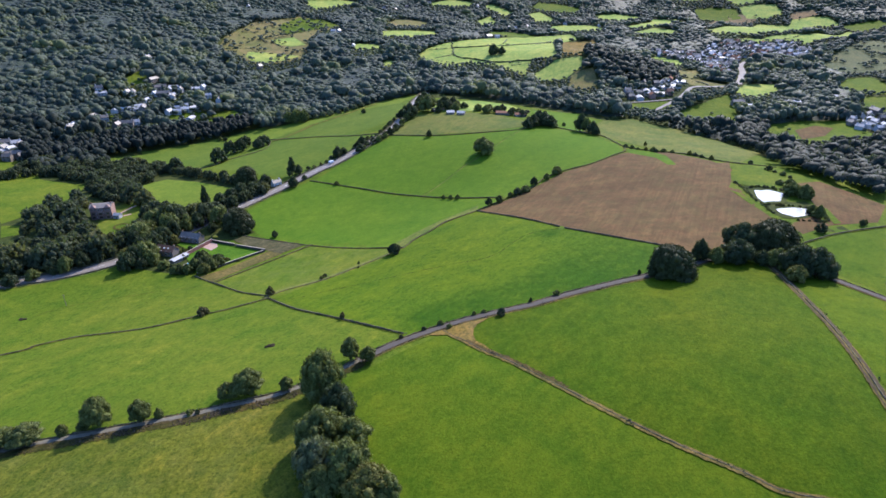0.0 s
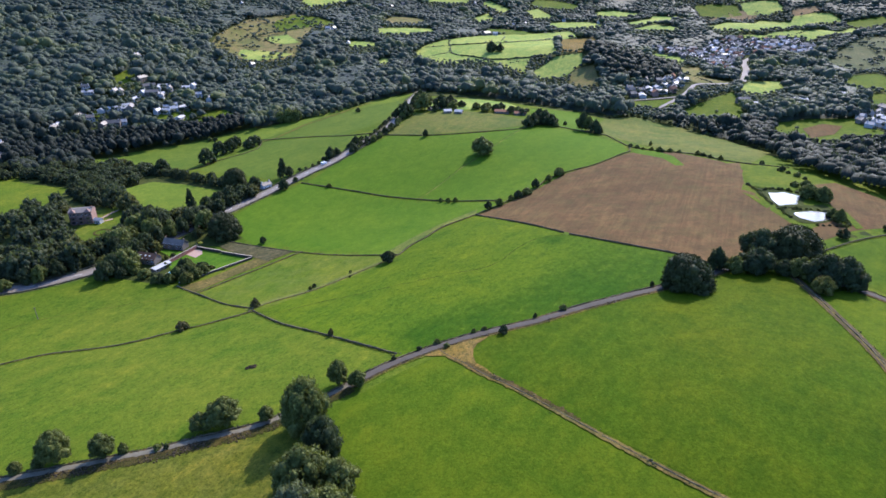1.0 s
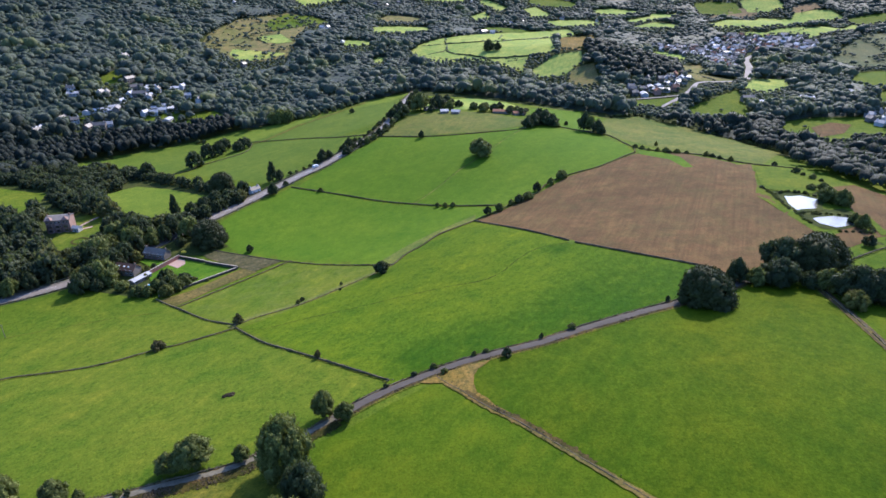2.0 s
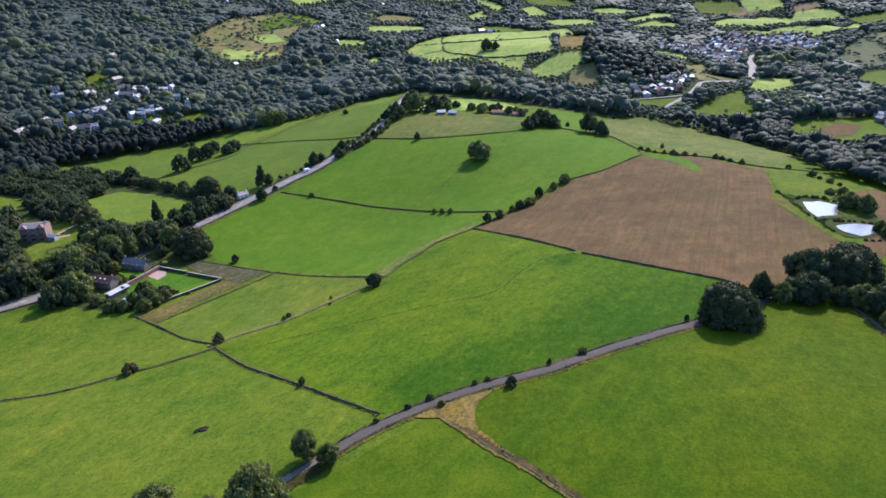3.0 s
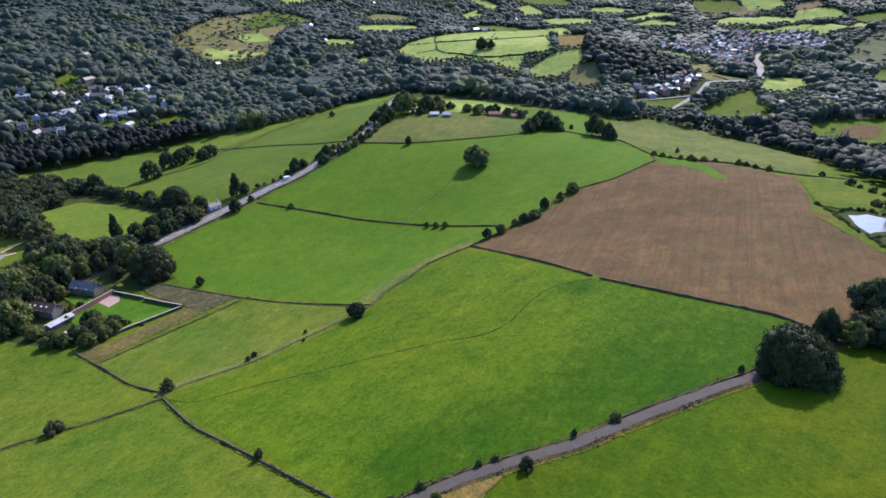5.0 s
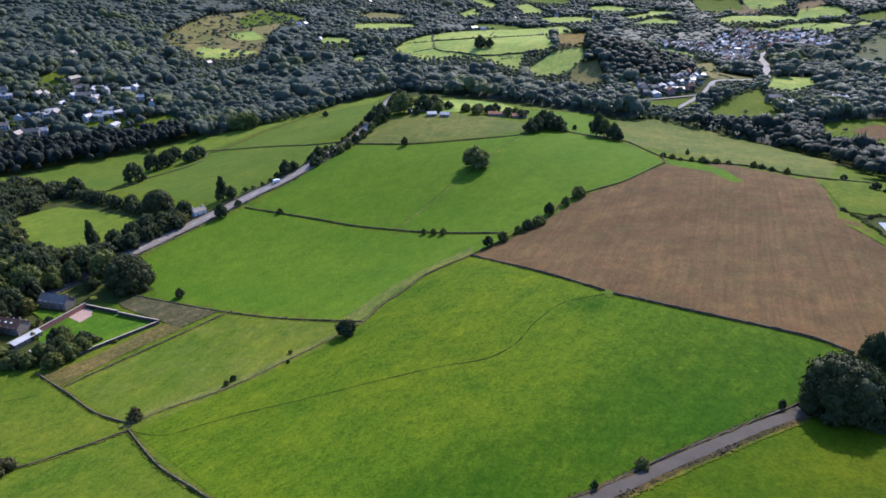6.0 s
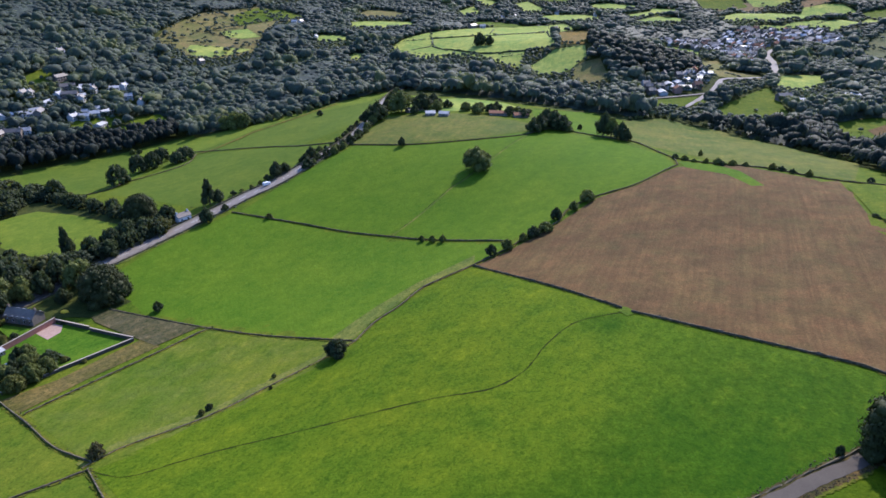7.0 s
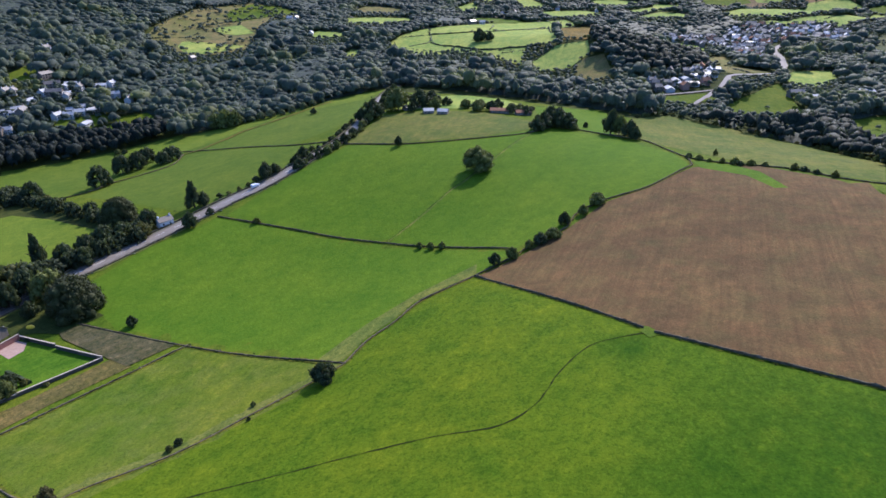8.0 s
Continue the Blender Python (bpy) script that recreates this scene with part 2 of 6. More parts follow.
SCRUB = grass("wood_floor", (0.0327, 0.0420, 0.0108), (0.0458, 0.0550, 0.0132), (0.0218, 0.0300, 0.0078), 0, 0, 0.5)
PLOT = grass("bare_plot", (0.0707, 0.0620, 0.0344), (0.0988, 0.0860, 0.0480), (0.0436, 0.0450, 0.0168), 0.6, 0.8, 0.8, mottle=0.9)
TRODDEN = plain("trodden_turf", (0.014, 0.02, 0.006), (0.028, 0.032, 0.01), 0.5, 0.95, 3.0, 0.05, 0.03)
PALE_ROAD = plain("pale_street", (0.21, 0.19, 0.17), (0.27, 0.245, 0.22), 0.1, 0.9, 1.0, 0.02, 0.1)
BRIGHT_ROOF = plain("pale_roof", (0.30, 0.30, 0.30), (0.42, 0.41, 0.40), 0.2, 0.5, 2.0, 0.03, 0.3)
HALL_STONE = plain("brown_hall_stone", (0.20, 0.125, 0.098), (0.26, 0.17, 0.135), 0.5, 0.9, 4.0, 0.05)
GRAVEL = plain("worn_lane", (0.108, 0.098, 0.070), (0.160, 0.146, 0.106), 0.5, 0.95, 3.0, 0.03, 0.05)
ASPHALT = plain("lane_asphalt", (0.076, 0.066, 0.054), (0.098, 0.085, 0.069), 0.25, 0.9, 4.0, 0.02, 0.08)
ROAD_GREY = plain("road_asphalt", (0.130, 0.113, 0.095), (0.168, 0.147, 0.125), 0.2, 0.75, 4.0, 0.02)
PAINT = plain("road_paint", (0.7, 0.7, 0.68), (0.55, 0.55, 0.53), 1.0, 0.6, 4.0, 0.005)
EARTH = plain("rutted_earth", (0.046, 0.037, 0.022), (0.075, 0.058, 0.034), 0.5, 0.95, 3.0, 0.1, 0.05)
STONE = plain("dry_stone", (0.062, 0.052, 0.030), (0.145, 0.125, 0.082), 0.9, 0.95, 2.2, 0.3, 0.08)
COPING = plain("pale_coping", (0.36, 0.30, 0.23), (0.46, 0.385, 0.30), 0.8, 0.8, 4.0, 0.05)
GARDEN_WALL = plain("garden_wall_stone", (0.060, 0.050, 0.036), (0.115, 0.096, 0.070), 0.6, 0.95, 3.0, 0.12, 0.1)
BRICK = plain("red_brick_wall", (0.3, 0.12, 0.085), (0.36, 0.17, 0.12), 0.8, 0.9, 5.0, 0.05)
PAVING = plain("pink_paving", (0.33, 0.225, 0.175), (0.42, 0.30, 0.24), 0.6, 0.9, 3.0, 0.03, 0.1)
BARK = plain("bark", (0.06, 0.045, 0.03), (0.1, 0.08, 0.06), 1.5, 0.95, 6.0, 0.1)
SLATE = plain("slate_roof", (0.115, 0.096, 0.076), (0.185, 0.155, 0.122), 0.4, 0.5, 3.0, 0.06, 0.35)
TILE = plain("tile_roof", (0.24, 0.115, 0.064), (0.31, 0.16, 0.092), 0.5, 0.9, 3.0, 0.06, 0.06)
SHEET = plain("sheet_roof", (0.3, 0.31, 0.32), (0.38, 0.38, 0.38), 0.2, 0.75, 2.0, 0.03, 0.2)
GRITSTONE = plain("house_stone", (0.15, 0.125, 0.1), (0.21, 0.18, 0.145), 0.5, 0.9, 4.0, 0.05)
RENDER_WHITE = plain("white_render", (0.42, 0.41, 0.39), (0.5, 0.49, 0.47), 0.4, 0.8, 4.0, 0.02)
HOUSE_BRICK = plain("house_brick", (0.3, 0.17, 0.12), (0.36, 0.22, 0.16), 0.5, 0.9, 5.0, 0.03)
GLASS = plain("window_glass", (0.02, 0.025, 0.03), (0.03, 0.035, 0.04), 0.5, 0.08, 2.0, 0.0, 0.8)
TRIM = plain("painted_trim", (0.6, 0.6, 0.58), (0.7, 0.7, 0.68), 0.8, 0.6, 4.0, 0.01)
DOOR_PAINT = plain("door_paint", (0.05, 0.08, 0.07), (0.07, 0.1, 0.09), 0.8, 0.5, 4.0, 0.01)
TIMBER = plain("grey_timber", (0.16, 0.13, 0.1), (0.22, 0.19, 0.15), 0.8, 0.9, 5.0, 0.05)
CAR_WHITE = plain("white_car_paint", (0.75, 0.75, 0.75), (0.8, 0.8, 0.8), 0.5, 0.25, 3.0, 0.0, 0.6)
RUBBER = plain("rubber", (0.02, 0.02, 0.02), (0.03, 0.03, 0.03), 2.0, 0.8, 8.0, 0.01)
TARP = plain("yellow_cover", (0.72, 0.47, 0.015), (0.8, 0.55, 0.02), 1.0, 0.5, 4.0, 0.03)
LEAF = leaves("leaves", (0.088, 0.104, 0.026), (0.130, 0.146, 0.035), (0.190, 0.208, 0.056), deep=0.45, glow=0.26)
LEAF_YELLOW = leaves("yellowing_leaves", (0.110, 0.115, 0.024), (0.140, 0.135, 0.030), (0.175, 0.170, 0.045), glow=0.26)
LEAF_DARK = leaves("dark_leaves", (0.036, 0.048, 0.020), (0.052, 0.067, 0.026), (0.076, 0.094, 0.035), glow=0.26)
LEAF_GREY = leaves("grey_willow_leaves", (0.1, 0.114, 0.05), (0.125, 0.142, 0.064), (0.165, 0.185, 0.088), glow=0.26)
# valley haze put into the leaf colour: bluer and greyer than near foliage
HAZED_LEAF = leaves("hazed_woodland_leaves", (0.046, 0.060, 0.050), (0.088, 0.106, 0.068), (0.108, 0.128, 0.072), True, 5.0, 0.72, (0.120, 0.134, 0.050), (0.40, 0.62))
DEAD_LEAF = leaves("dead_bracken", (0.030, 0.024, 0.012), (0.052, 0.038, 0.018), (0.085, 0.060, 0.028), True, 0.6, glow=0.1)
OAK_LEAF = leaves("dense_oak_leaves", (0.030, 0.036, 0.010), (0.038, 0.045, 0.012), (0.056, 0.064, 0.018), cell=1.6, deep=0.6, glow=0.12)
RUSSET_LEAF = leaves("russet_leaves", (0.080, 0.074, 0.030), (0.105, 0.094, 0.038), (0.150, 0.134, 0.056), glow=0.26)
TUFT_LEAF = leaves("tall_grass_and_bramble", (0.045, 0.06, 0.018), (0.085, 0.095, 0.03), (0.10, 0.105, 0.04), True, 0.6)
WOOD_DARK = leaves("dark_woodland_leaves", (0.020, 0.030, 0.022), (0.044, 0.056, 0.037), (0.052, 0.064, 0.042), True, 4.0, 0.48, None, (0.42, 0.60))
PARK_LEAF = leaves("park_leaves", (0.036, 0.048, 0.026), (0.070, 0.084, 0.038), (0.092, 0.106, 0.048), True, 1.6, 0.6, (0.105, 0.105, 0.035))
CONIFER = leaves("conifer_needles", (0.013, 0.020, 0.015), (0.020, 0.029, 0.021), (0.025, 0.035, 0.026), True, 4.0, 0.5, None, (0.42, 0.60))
m, t, b = mat("pond_water", 0.16, 0, 0.5)
b.inputs["Base Color"].default_value = (0.03, 0.035, 0.03, 1)
b.inputs["IOR"].default_value = 1.33
bump(t, b, noise_of(t, position(t), 0.9, 3), 0.7, 0.2)
WATER = m
m, t, b = mat("pool_water", 0.05, 0, 0.5)
b.inputs["Base Color"].default_value = (0.06, 0.22, 0.28, 1)
bump(t, b, noise_of(t, position(t), 2.0, 2), 0.2, 0.02)
POOL = m


# ---- building helpers ----
def mesh_object(name, verts, faces, material, parent=None, smooth=False):
    me = bpy.data.meshes.new(name)
    me.from_pydata(verts, [], faces)
    me.materials.append(material)
    if smooth:
        me.polygons.foreach_set("use_smooth", [True] * len(me.polygons))
    ob = new(name, me)
    if parent:
        ob.parent = parent
    return ob


def part(name, bm, material, parent=None, label="", smooth=False):
    me = bpy.data.meshes.new(name)
    bm.to_mesh(me)
    bm.free()
    me.materials.append(material)
    if smooth:
        me.polygons.foreach_set("use_smooth", [True] * len(me.polygons))
    ob = new(name, me)
    if parent:
        ob.parent = parent
    return tagged(ob, label)


def box(bm, x0, x1, y0, y1, z0, z1, bevel=0.0):
    made = bmesh.ops.create_cube(bm, size=1.0, matrix=Matrix.LocRotScale(((x0 + x1) / 2, (y0 + y1) / 2, (z0 + z1) / 2), None, (x1 - x0, y1 - y0, z1 - z0)))
    if bevel:
        es = list({e for v in made["verts"] for e in v.link_edges})
        bmesh.ops.bevel(bm, geom=es, offset=bevel, segments=1, affect="EDGES")
    return bm


def boxed(*sizes, bevel=0.0):
    return box(bmesh.new(), *sizes, bevel=bevel)


def smooth_line(points, step):
    """A curve through the points, resampled at even steps."""
    p = np.array(points, float)
    q = np.vstack([2 * p[0] - p[1], p, 2 * p[-1] - p[-2]])
    fine = []
    for i in range(1, len(q) - 2):
        u = np.linspace(0, 1, 24, endpoint=False)[:, None]
        a, b, c, d = q[i - 1 : i + 3]
        fine.append(0.5 * (2 * b + (c - a) * u + (2 * a - 5 * b + 4 * c - d) * u**2 + (3 * b - a - 3 * c + d) * u**3))
    fine = np.vstack(fine + [p[-1:]])
    s = np.r_[0, np.cumsum(np.hypot(*np.diff(fine, axis=0).T))]
    at = np.linspace(0, s[-1], max(2, int(s[-1] / step) + 1))
    return np.c_[np.interp(at, s, fine[:, 0]), np.interp(at, s, fine[:, 1])]


def sides(line):
    d = np.gradient(line, axis=0)
    d /= np.maximum(np.hypot(*d.T), 1e-9)[:, None]
    return np.c_[-d[:, 1], d[:, 0]]


def ribbon(name, points, width, lift, material, step=3.0, offset=0.0, wobble=0.0, seed=0, crown=0.0):
    """A strip that follows the ground: four points across, with ragged edges where wobble is given."""
    rng = np.random.default_rng(seed)
    line = smooth_line(points, step)
    n = sides(line)
    across = np.array([-0.5, -0.2, 0.2, 0.5])
    verts, faces = [], []
    edge = rng.normal(0, wobble, (len(line), 2))
    for i in range(len(line)):
        for j, a in enumerate(across):
            o = offset + a * width + (edge[i, 0] if j == 0 else edge[i, 1] if j == 3 else 0)
            x, y = line[i] + n[i] * o
            verts.append((x, y, ground_at(x, y) + lift + (crown if 0 < j < 3 else 0)))
    k = len(across)
    for i in range(len(line) - 1):
        for j in range(k - 1):
            faces.append((i * k + j, i * k + j + 1, (i + 1) * k + j + 1, (i + 1) * k + j))
    ob = mesh_object(name, verts, faces, material, None, True)
    return ob


def wall_along(name, points, high, thick, material, label, offset=0.0, ragged=0.15, sink=0.4, step=1.5, category="wall", group="field walls", seed=0):
    """A solid wall or bank on the ground, with an uneven top and leaning sides."""
    rng = np.random.default_rng(seed)
    line = smooth_line(points, step)
    n = sides(line)
    verts, faces = [], []
    low = rng.normal(0, 1, len(line))
    low = np.convolve(low, np.ones(7) / 7, "same")
    for i in range(len(line)):
        tops = high * (1 + ragged * (low[i] + rng.normal(0, 0.6, 2)))
        w = thick * (1 + 0.25 * rng.normal(0, ragged * 2, 4))
        for o, top in ((-0.5 * w[0], None), (-0.36 * w[1], tops[0]), (0.36 * w[2], tops[1]), (0.5 * w[3], None)):
            x, y = line[i] + n[i] * (offset + o)
            g = ground_at(*(line[i] + n[i] * offset))
            verts.append((x, y, g - sink if top is None else g + max(0.2, top)))
    for i in range(len(line) - 1):
        for j in range(3):
            faces.append((i * 4 + j, i * 4 + j + 1, i * 4 + j + 5, i * 4 + j + 4))
    e = (len(line) - 1) * 4
    faces += [(3, 2, 1, 0), (e, e + 1, e + 2, e + 3)]
    return tagged(mesh_object(name, verts, faces, material), label, category, group)


def inside(poly, x, y):
    """Whether points lie in the polygon."""
    r = np.zeros(np.shape(x), bool)
    n = len(poly)
    for i in range(n):
        (x0, y0), (x1, y1) = poly[i], poly[(i + 1) % n]
        if y0 != y1:
            r ^= ((y0 > y) != (y1 > y)) & (x < (x1 - x0) * (y - y0) / (y1 - y0) + x0)
    return r


def draped(name, poly, lift, material, step=8.0, label="", category="field", level=None, wavy=0.0):
    """A piece of ground cover that follows the land inside an outline."""
    from mathutils.geometry import delaunay_2d_cdt
    p = np.array(poly, float)
    rim = []
    for i in range(len(p)):
        a, b = p[i], p[(i + 1) % len(p)]
        k = max(1, int(np.hypot(*(b - a)) / step))
        rim += [a + (b - a) * j / k for j in range(k)]
    rim = np.array(rim)
    if wavy:
        rim = rim + np.random.default_rng(len(rim)).normal(0, wavy, rim.shape)
    gx, gy = np.meshgrid(np.arange(p[:, 0].min(), p[:, 0].max(), step), np.arange(p[:, 1].min(), p[:, 1].max(), step))
    gx, gy = gx.ravel(), gy.ravel()
    ok = inside(rim, gx, gy)
    d = np.min(np.hypot(gx[:, None] - rim[:, 0], gy[:, None] - rim[:, 1]), axis=1) > step * 0.5
    pts = np.vstack([rim, np.c_[gx, gy][ok & d]])
    r = len(rim)
    out = delaunay_2d_cdt([Vector(q) for q in pts], [(i, (i + 1) % r) for i in range(r)], [], 2, 1e-4)
    co = np.array([tuple(v) for v in out[0]])
    mid = np.array([co[list(f)].mean(axis=0) for f in out[2]])
    keep = inside(rim, mid[:, 0], mid[:, 1])
    low_rim = np.where(np.arange(len(co)) < r, 0.09, 0.0) if lift < 0.27 and category == "field" else 0.0
    z = height(co[:, 0], co[:, 1]) + lift - low_rim if level is None else np.full(len(co), level)
    faces = []
    for f, k in zip(out[2], keep):
        if k:
            a, b, c = (co[f[i]] for i in range(3))
            up = (b[0] - a[0]) * (c[1] - a[1]) - (b[1] - a[1]) * (c[0] - a[0])
            faces.append(tuple(f) if up > 0 else tuple(reversed(f)))
    ob = mesh_object(name, np.c_[co, z].tolist(), faces, material, None, level is None)
    return tagged(ob, label, category, "", "structure")


# ---- the outlines of the land, walls and ways ----
LANE = [(-330, 112), (-230, 134), (-151.7, 152.9), (-141, 154.9), (-124, 156.9), (-105.5, 159.8), (-90.7, 162.3), (-77.9, 165.6), (-63.1, 169.5), (-54.1, 174.1), (-43.5, 181.6), (-35.1, 189.3), (-20.7, 201.7), (-4, 211.3), (7.4, 216.2), (19.3, 219.8), (32.6, 223.4), (46.4, 229.6), (61.3, 236.2), (77.7, 243.3), (88, 247.6), (101, 254), (113, 260.5), (127, 269), (140, 270.5), (151, 265.5), (164, 252.5), (171.4, 239), (179.8, 223.1), (196, 196), (205, 150), (215, 60)]
ROAD = [(-420, 220), (-330, 268), (-273.5, 318.6), (-248.2, 332.6), (-222.7, 352.4), (-208.6, 374.9), (-194.1, 402.3), (-178.3, 434.7), (-165.3, 457.1), (-146, 489.6), (-123.7, 523.6), (-106.6, 544.2), (-84.9, 580.8), (-66.1, 616.4), (-55.5, 676.5), (-48, 760), (-30, 860)]
TRACK_A = [(-3.9, 208), (0.8, 201.2), (5, 196), (8.9, 190.2), (13.3, 184.9), (20.2, 177.5), (36.7, 157.9), (50.8, 142.6), (63.5, 131), (75.6, 122.3), (80, 118.8), (86.7, 114.4), (112, 107), (160, 80)]
TRACK_B = [(150, 264), (149.2, 255.7), (148.1, 244.2), (146, 230), (142.9, 211.5), (140.2, 195), (137, 178.5), (133.5, 161.9), (130.5, 147.9), (127, 125), (118, 90)]
PATH_F = [(-98.3, 282), (-84.6, 276.4), (-71.7, 280.2), (-60, 283.2), (-40.4, 285.8), (-21.2, 288.3), (-1.7, 290.2), (14.9, 290.1), (25.6, 297.1), (33.8, 309.9), (44.2, 321.4), (53.1, 324.4), (61.7, 325.6)]
PATH_U = [(-24, 452.4), (-7.4, 476.6), (8.9, 502.9), (17.7, 513.3), (37, 541.5), (51.8, 566.7), (67.4, 591.6)]
RIVER = [(245.4, 749.8), (282, 790.9), (303.6, 818.3), (323.2, 848.5), (353.3, 855.3), (386.6, 865.1)]
STREET = [(397.8, 879), (445.5, 979), (471.8, 1048.8), (505.6, 1087.7)]
CANAL = [(194.2, 782.2), (242.1, 788.3), (287.2, 795.9)]
POND_A = [(194.1, 376.4), (204.1, 376.7), (210.6, 370.6), (202.7, 357), (190.5, 354.6), (190.9, 364.9)]
POND_B = [(191.2, 341.7), (203.9, 343.9), (214, 340.7), (209.9, 333.4), (196.8, 328.8), (191.4, 333.7)]
BANK_WALL = [(-30, 339.9), (-41.2, 329.8), (-55.8, 317.7), (-72.4, 303.7), (-92.2, 293.3), (-97.6, 288.2), (-101.3, 283.7)]
WALL_RUNS = list(dict(
    run_a=(0.8, [(-330, 190), (-216.8, 238.4), (-205.8, 246.2), (-187.1, 253.5), (-158.3, 254.9), (-142.9, 259.4), (-131, 266), (-117.9, 271.1), (-98.7, 282.3)]),
    run_b=(1, [(-98.7, 282.3), (-78.8, 259.8), (-64.5, 247.4), (-48.4, 233.6), (-33.8, 220.9), (-19.6, 209.1)]),
    run_c=(0.95, [(-99.9, 286.2), (-117.8, 296.9), (-136.9, 312.7), (-159.2, 329.8)]),
    run_d=(0.85, [(-141.6, 318.7), (-127.7, 336.4), (-111.4, 356), (-96.1, 374.7)]),
    run_e=(0.85, [(-150.3, 395.2), (-127.2, 386.3), (-99.5, 374.6), (-73.4, 362.4), (-54.1, 353.1), (-38.5, 345), (-30, 339.9)]),
    run_f=(0.85, [(-30, 339.9), (-23.9, 353.7), (-14.7, 365.8), (-6.7, 379.1), (4.5, 387.7), (16.2, 394.9)]),
    run_g=(0.6, [(-30, 339.9), (-41.2, 329.8), (-55.8, 317.7), (-72.4, 303.7), (-92.2, 293.3), (-97.6, 288.2), (-101.3, 283.7)]),
    run_h=(1.1, [(16.2, 394.9), (35, 367.8), (50.1, 346.2), (62.4, 328.6)]),
    run_i=(1.1, [(64.6, 325.6), (82, 310.5), (97.5, 298.4), (107.1, 291.1), (115.5, 283.5), (120, 275)]),
    run_j=(0.95, [(-125.1, 501.5), (-111.9, 495.2), (-76.5, 478.6), (-49.9, 464.1), (-25.4, 451.7), (-8.1, 441.6), (23.2, 424.7), (35.1, 417.7)]),
    run_k=(0.95, [(16.2, 394.9), (26.2, 402.6), (34, 408.5), (42.6, 417.9), (59.9, 430.6), (68.1, 445.3), (84.5, 457.3), (110, 468), (143.1, 497.9)]),
    run_l=(0.95, [(143.1, 497.9), (147, 516), (145, 532.8), (140.3, 571.3), (125.2, 585.3), (95.1, 610.6), (85.2, 613.1)]),
    run_m=(0.95, [(-63.8, 600.1), (-26.7, 586.5), (0.6, 583), (31.6, 584.2), (63.6, 591.1), (84.9, 611)]),
    run_n=(0.95, [(147, 516), (156.7, 504), (168.4, 495.1), (189.3, 482.1), (200.7, 461.8), (214.8, 449.4), (240, 440)]),
    run_o=(0.95, [(-208.2, 663.8), (-148.9, 639.1), (-104, 616.9), (-69.3, 610.1)]),
    run_p=(0.95, [(-257.4, 561.3), (-238.4, 576.4), (-230.6, 593.1), (-200.3, 620.6), (-201.3, 651.9)]),
    run_q=(0.95, [(180.6, 289), (206.6, 303.9), (242.9, 319.6), (300, 345)]),
).values())
WALLS = [run for _, run in WALL_RUNS]
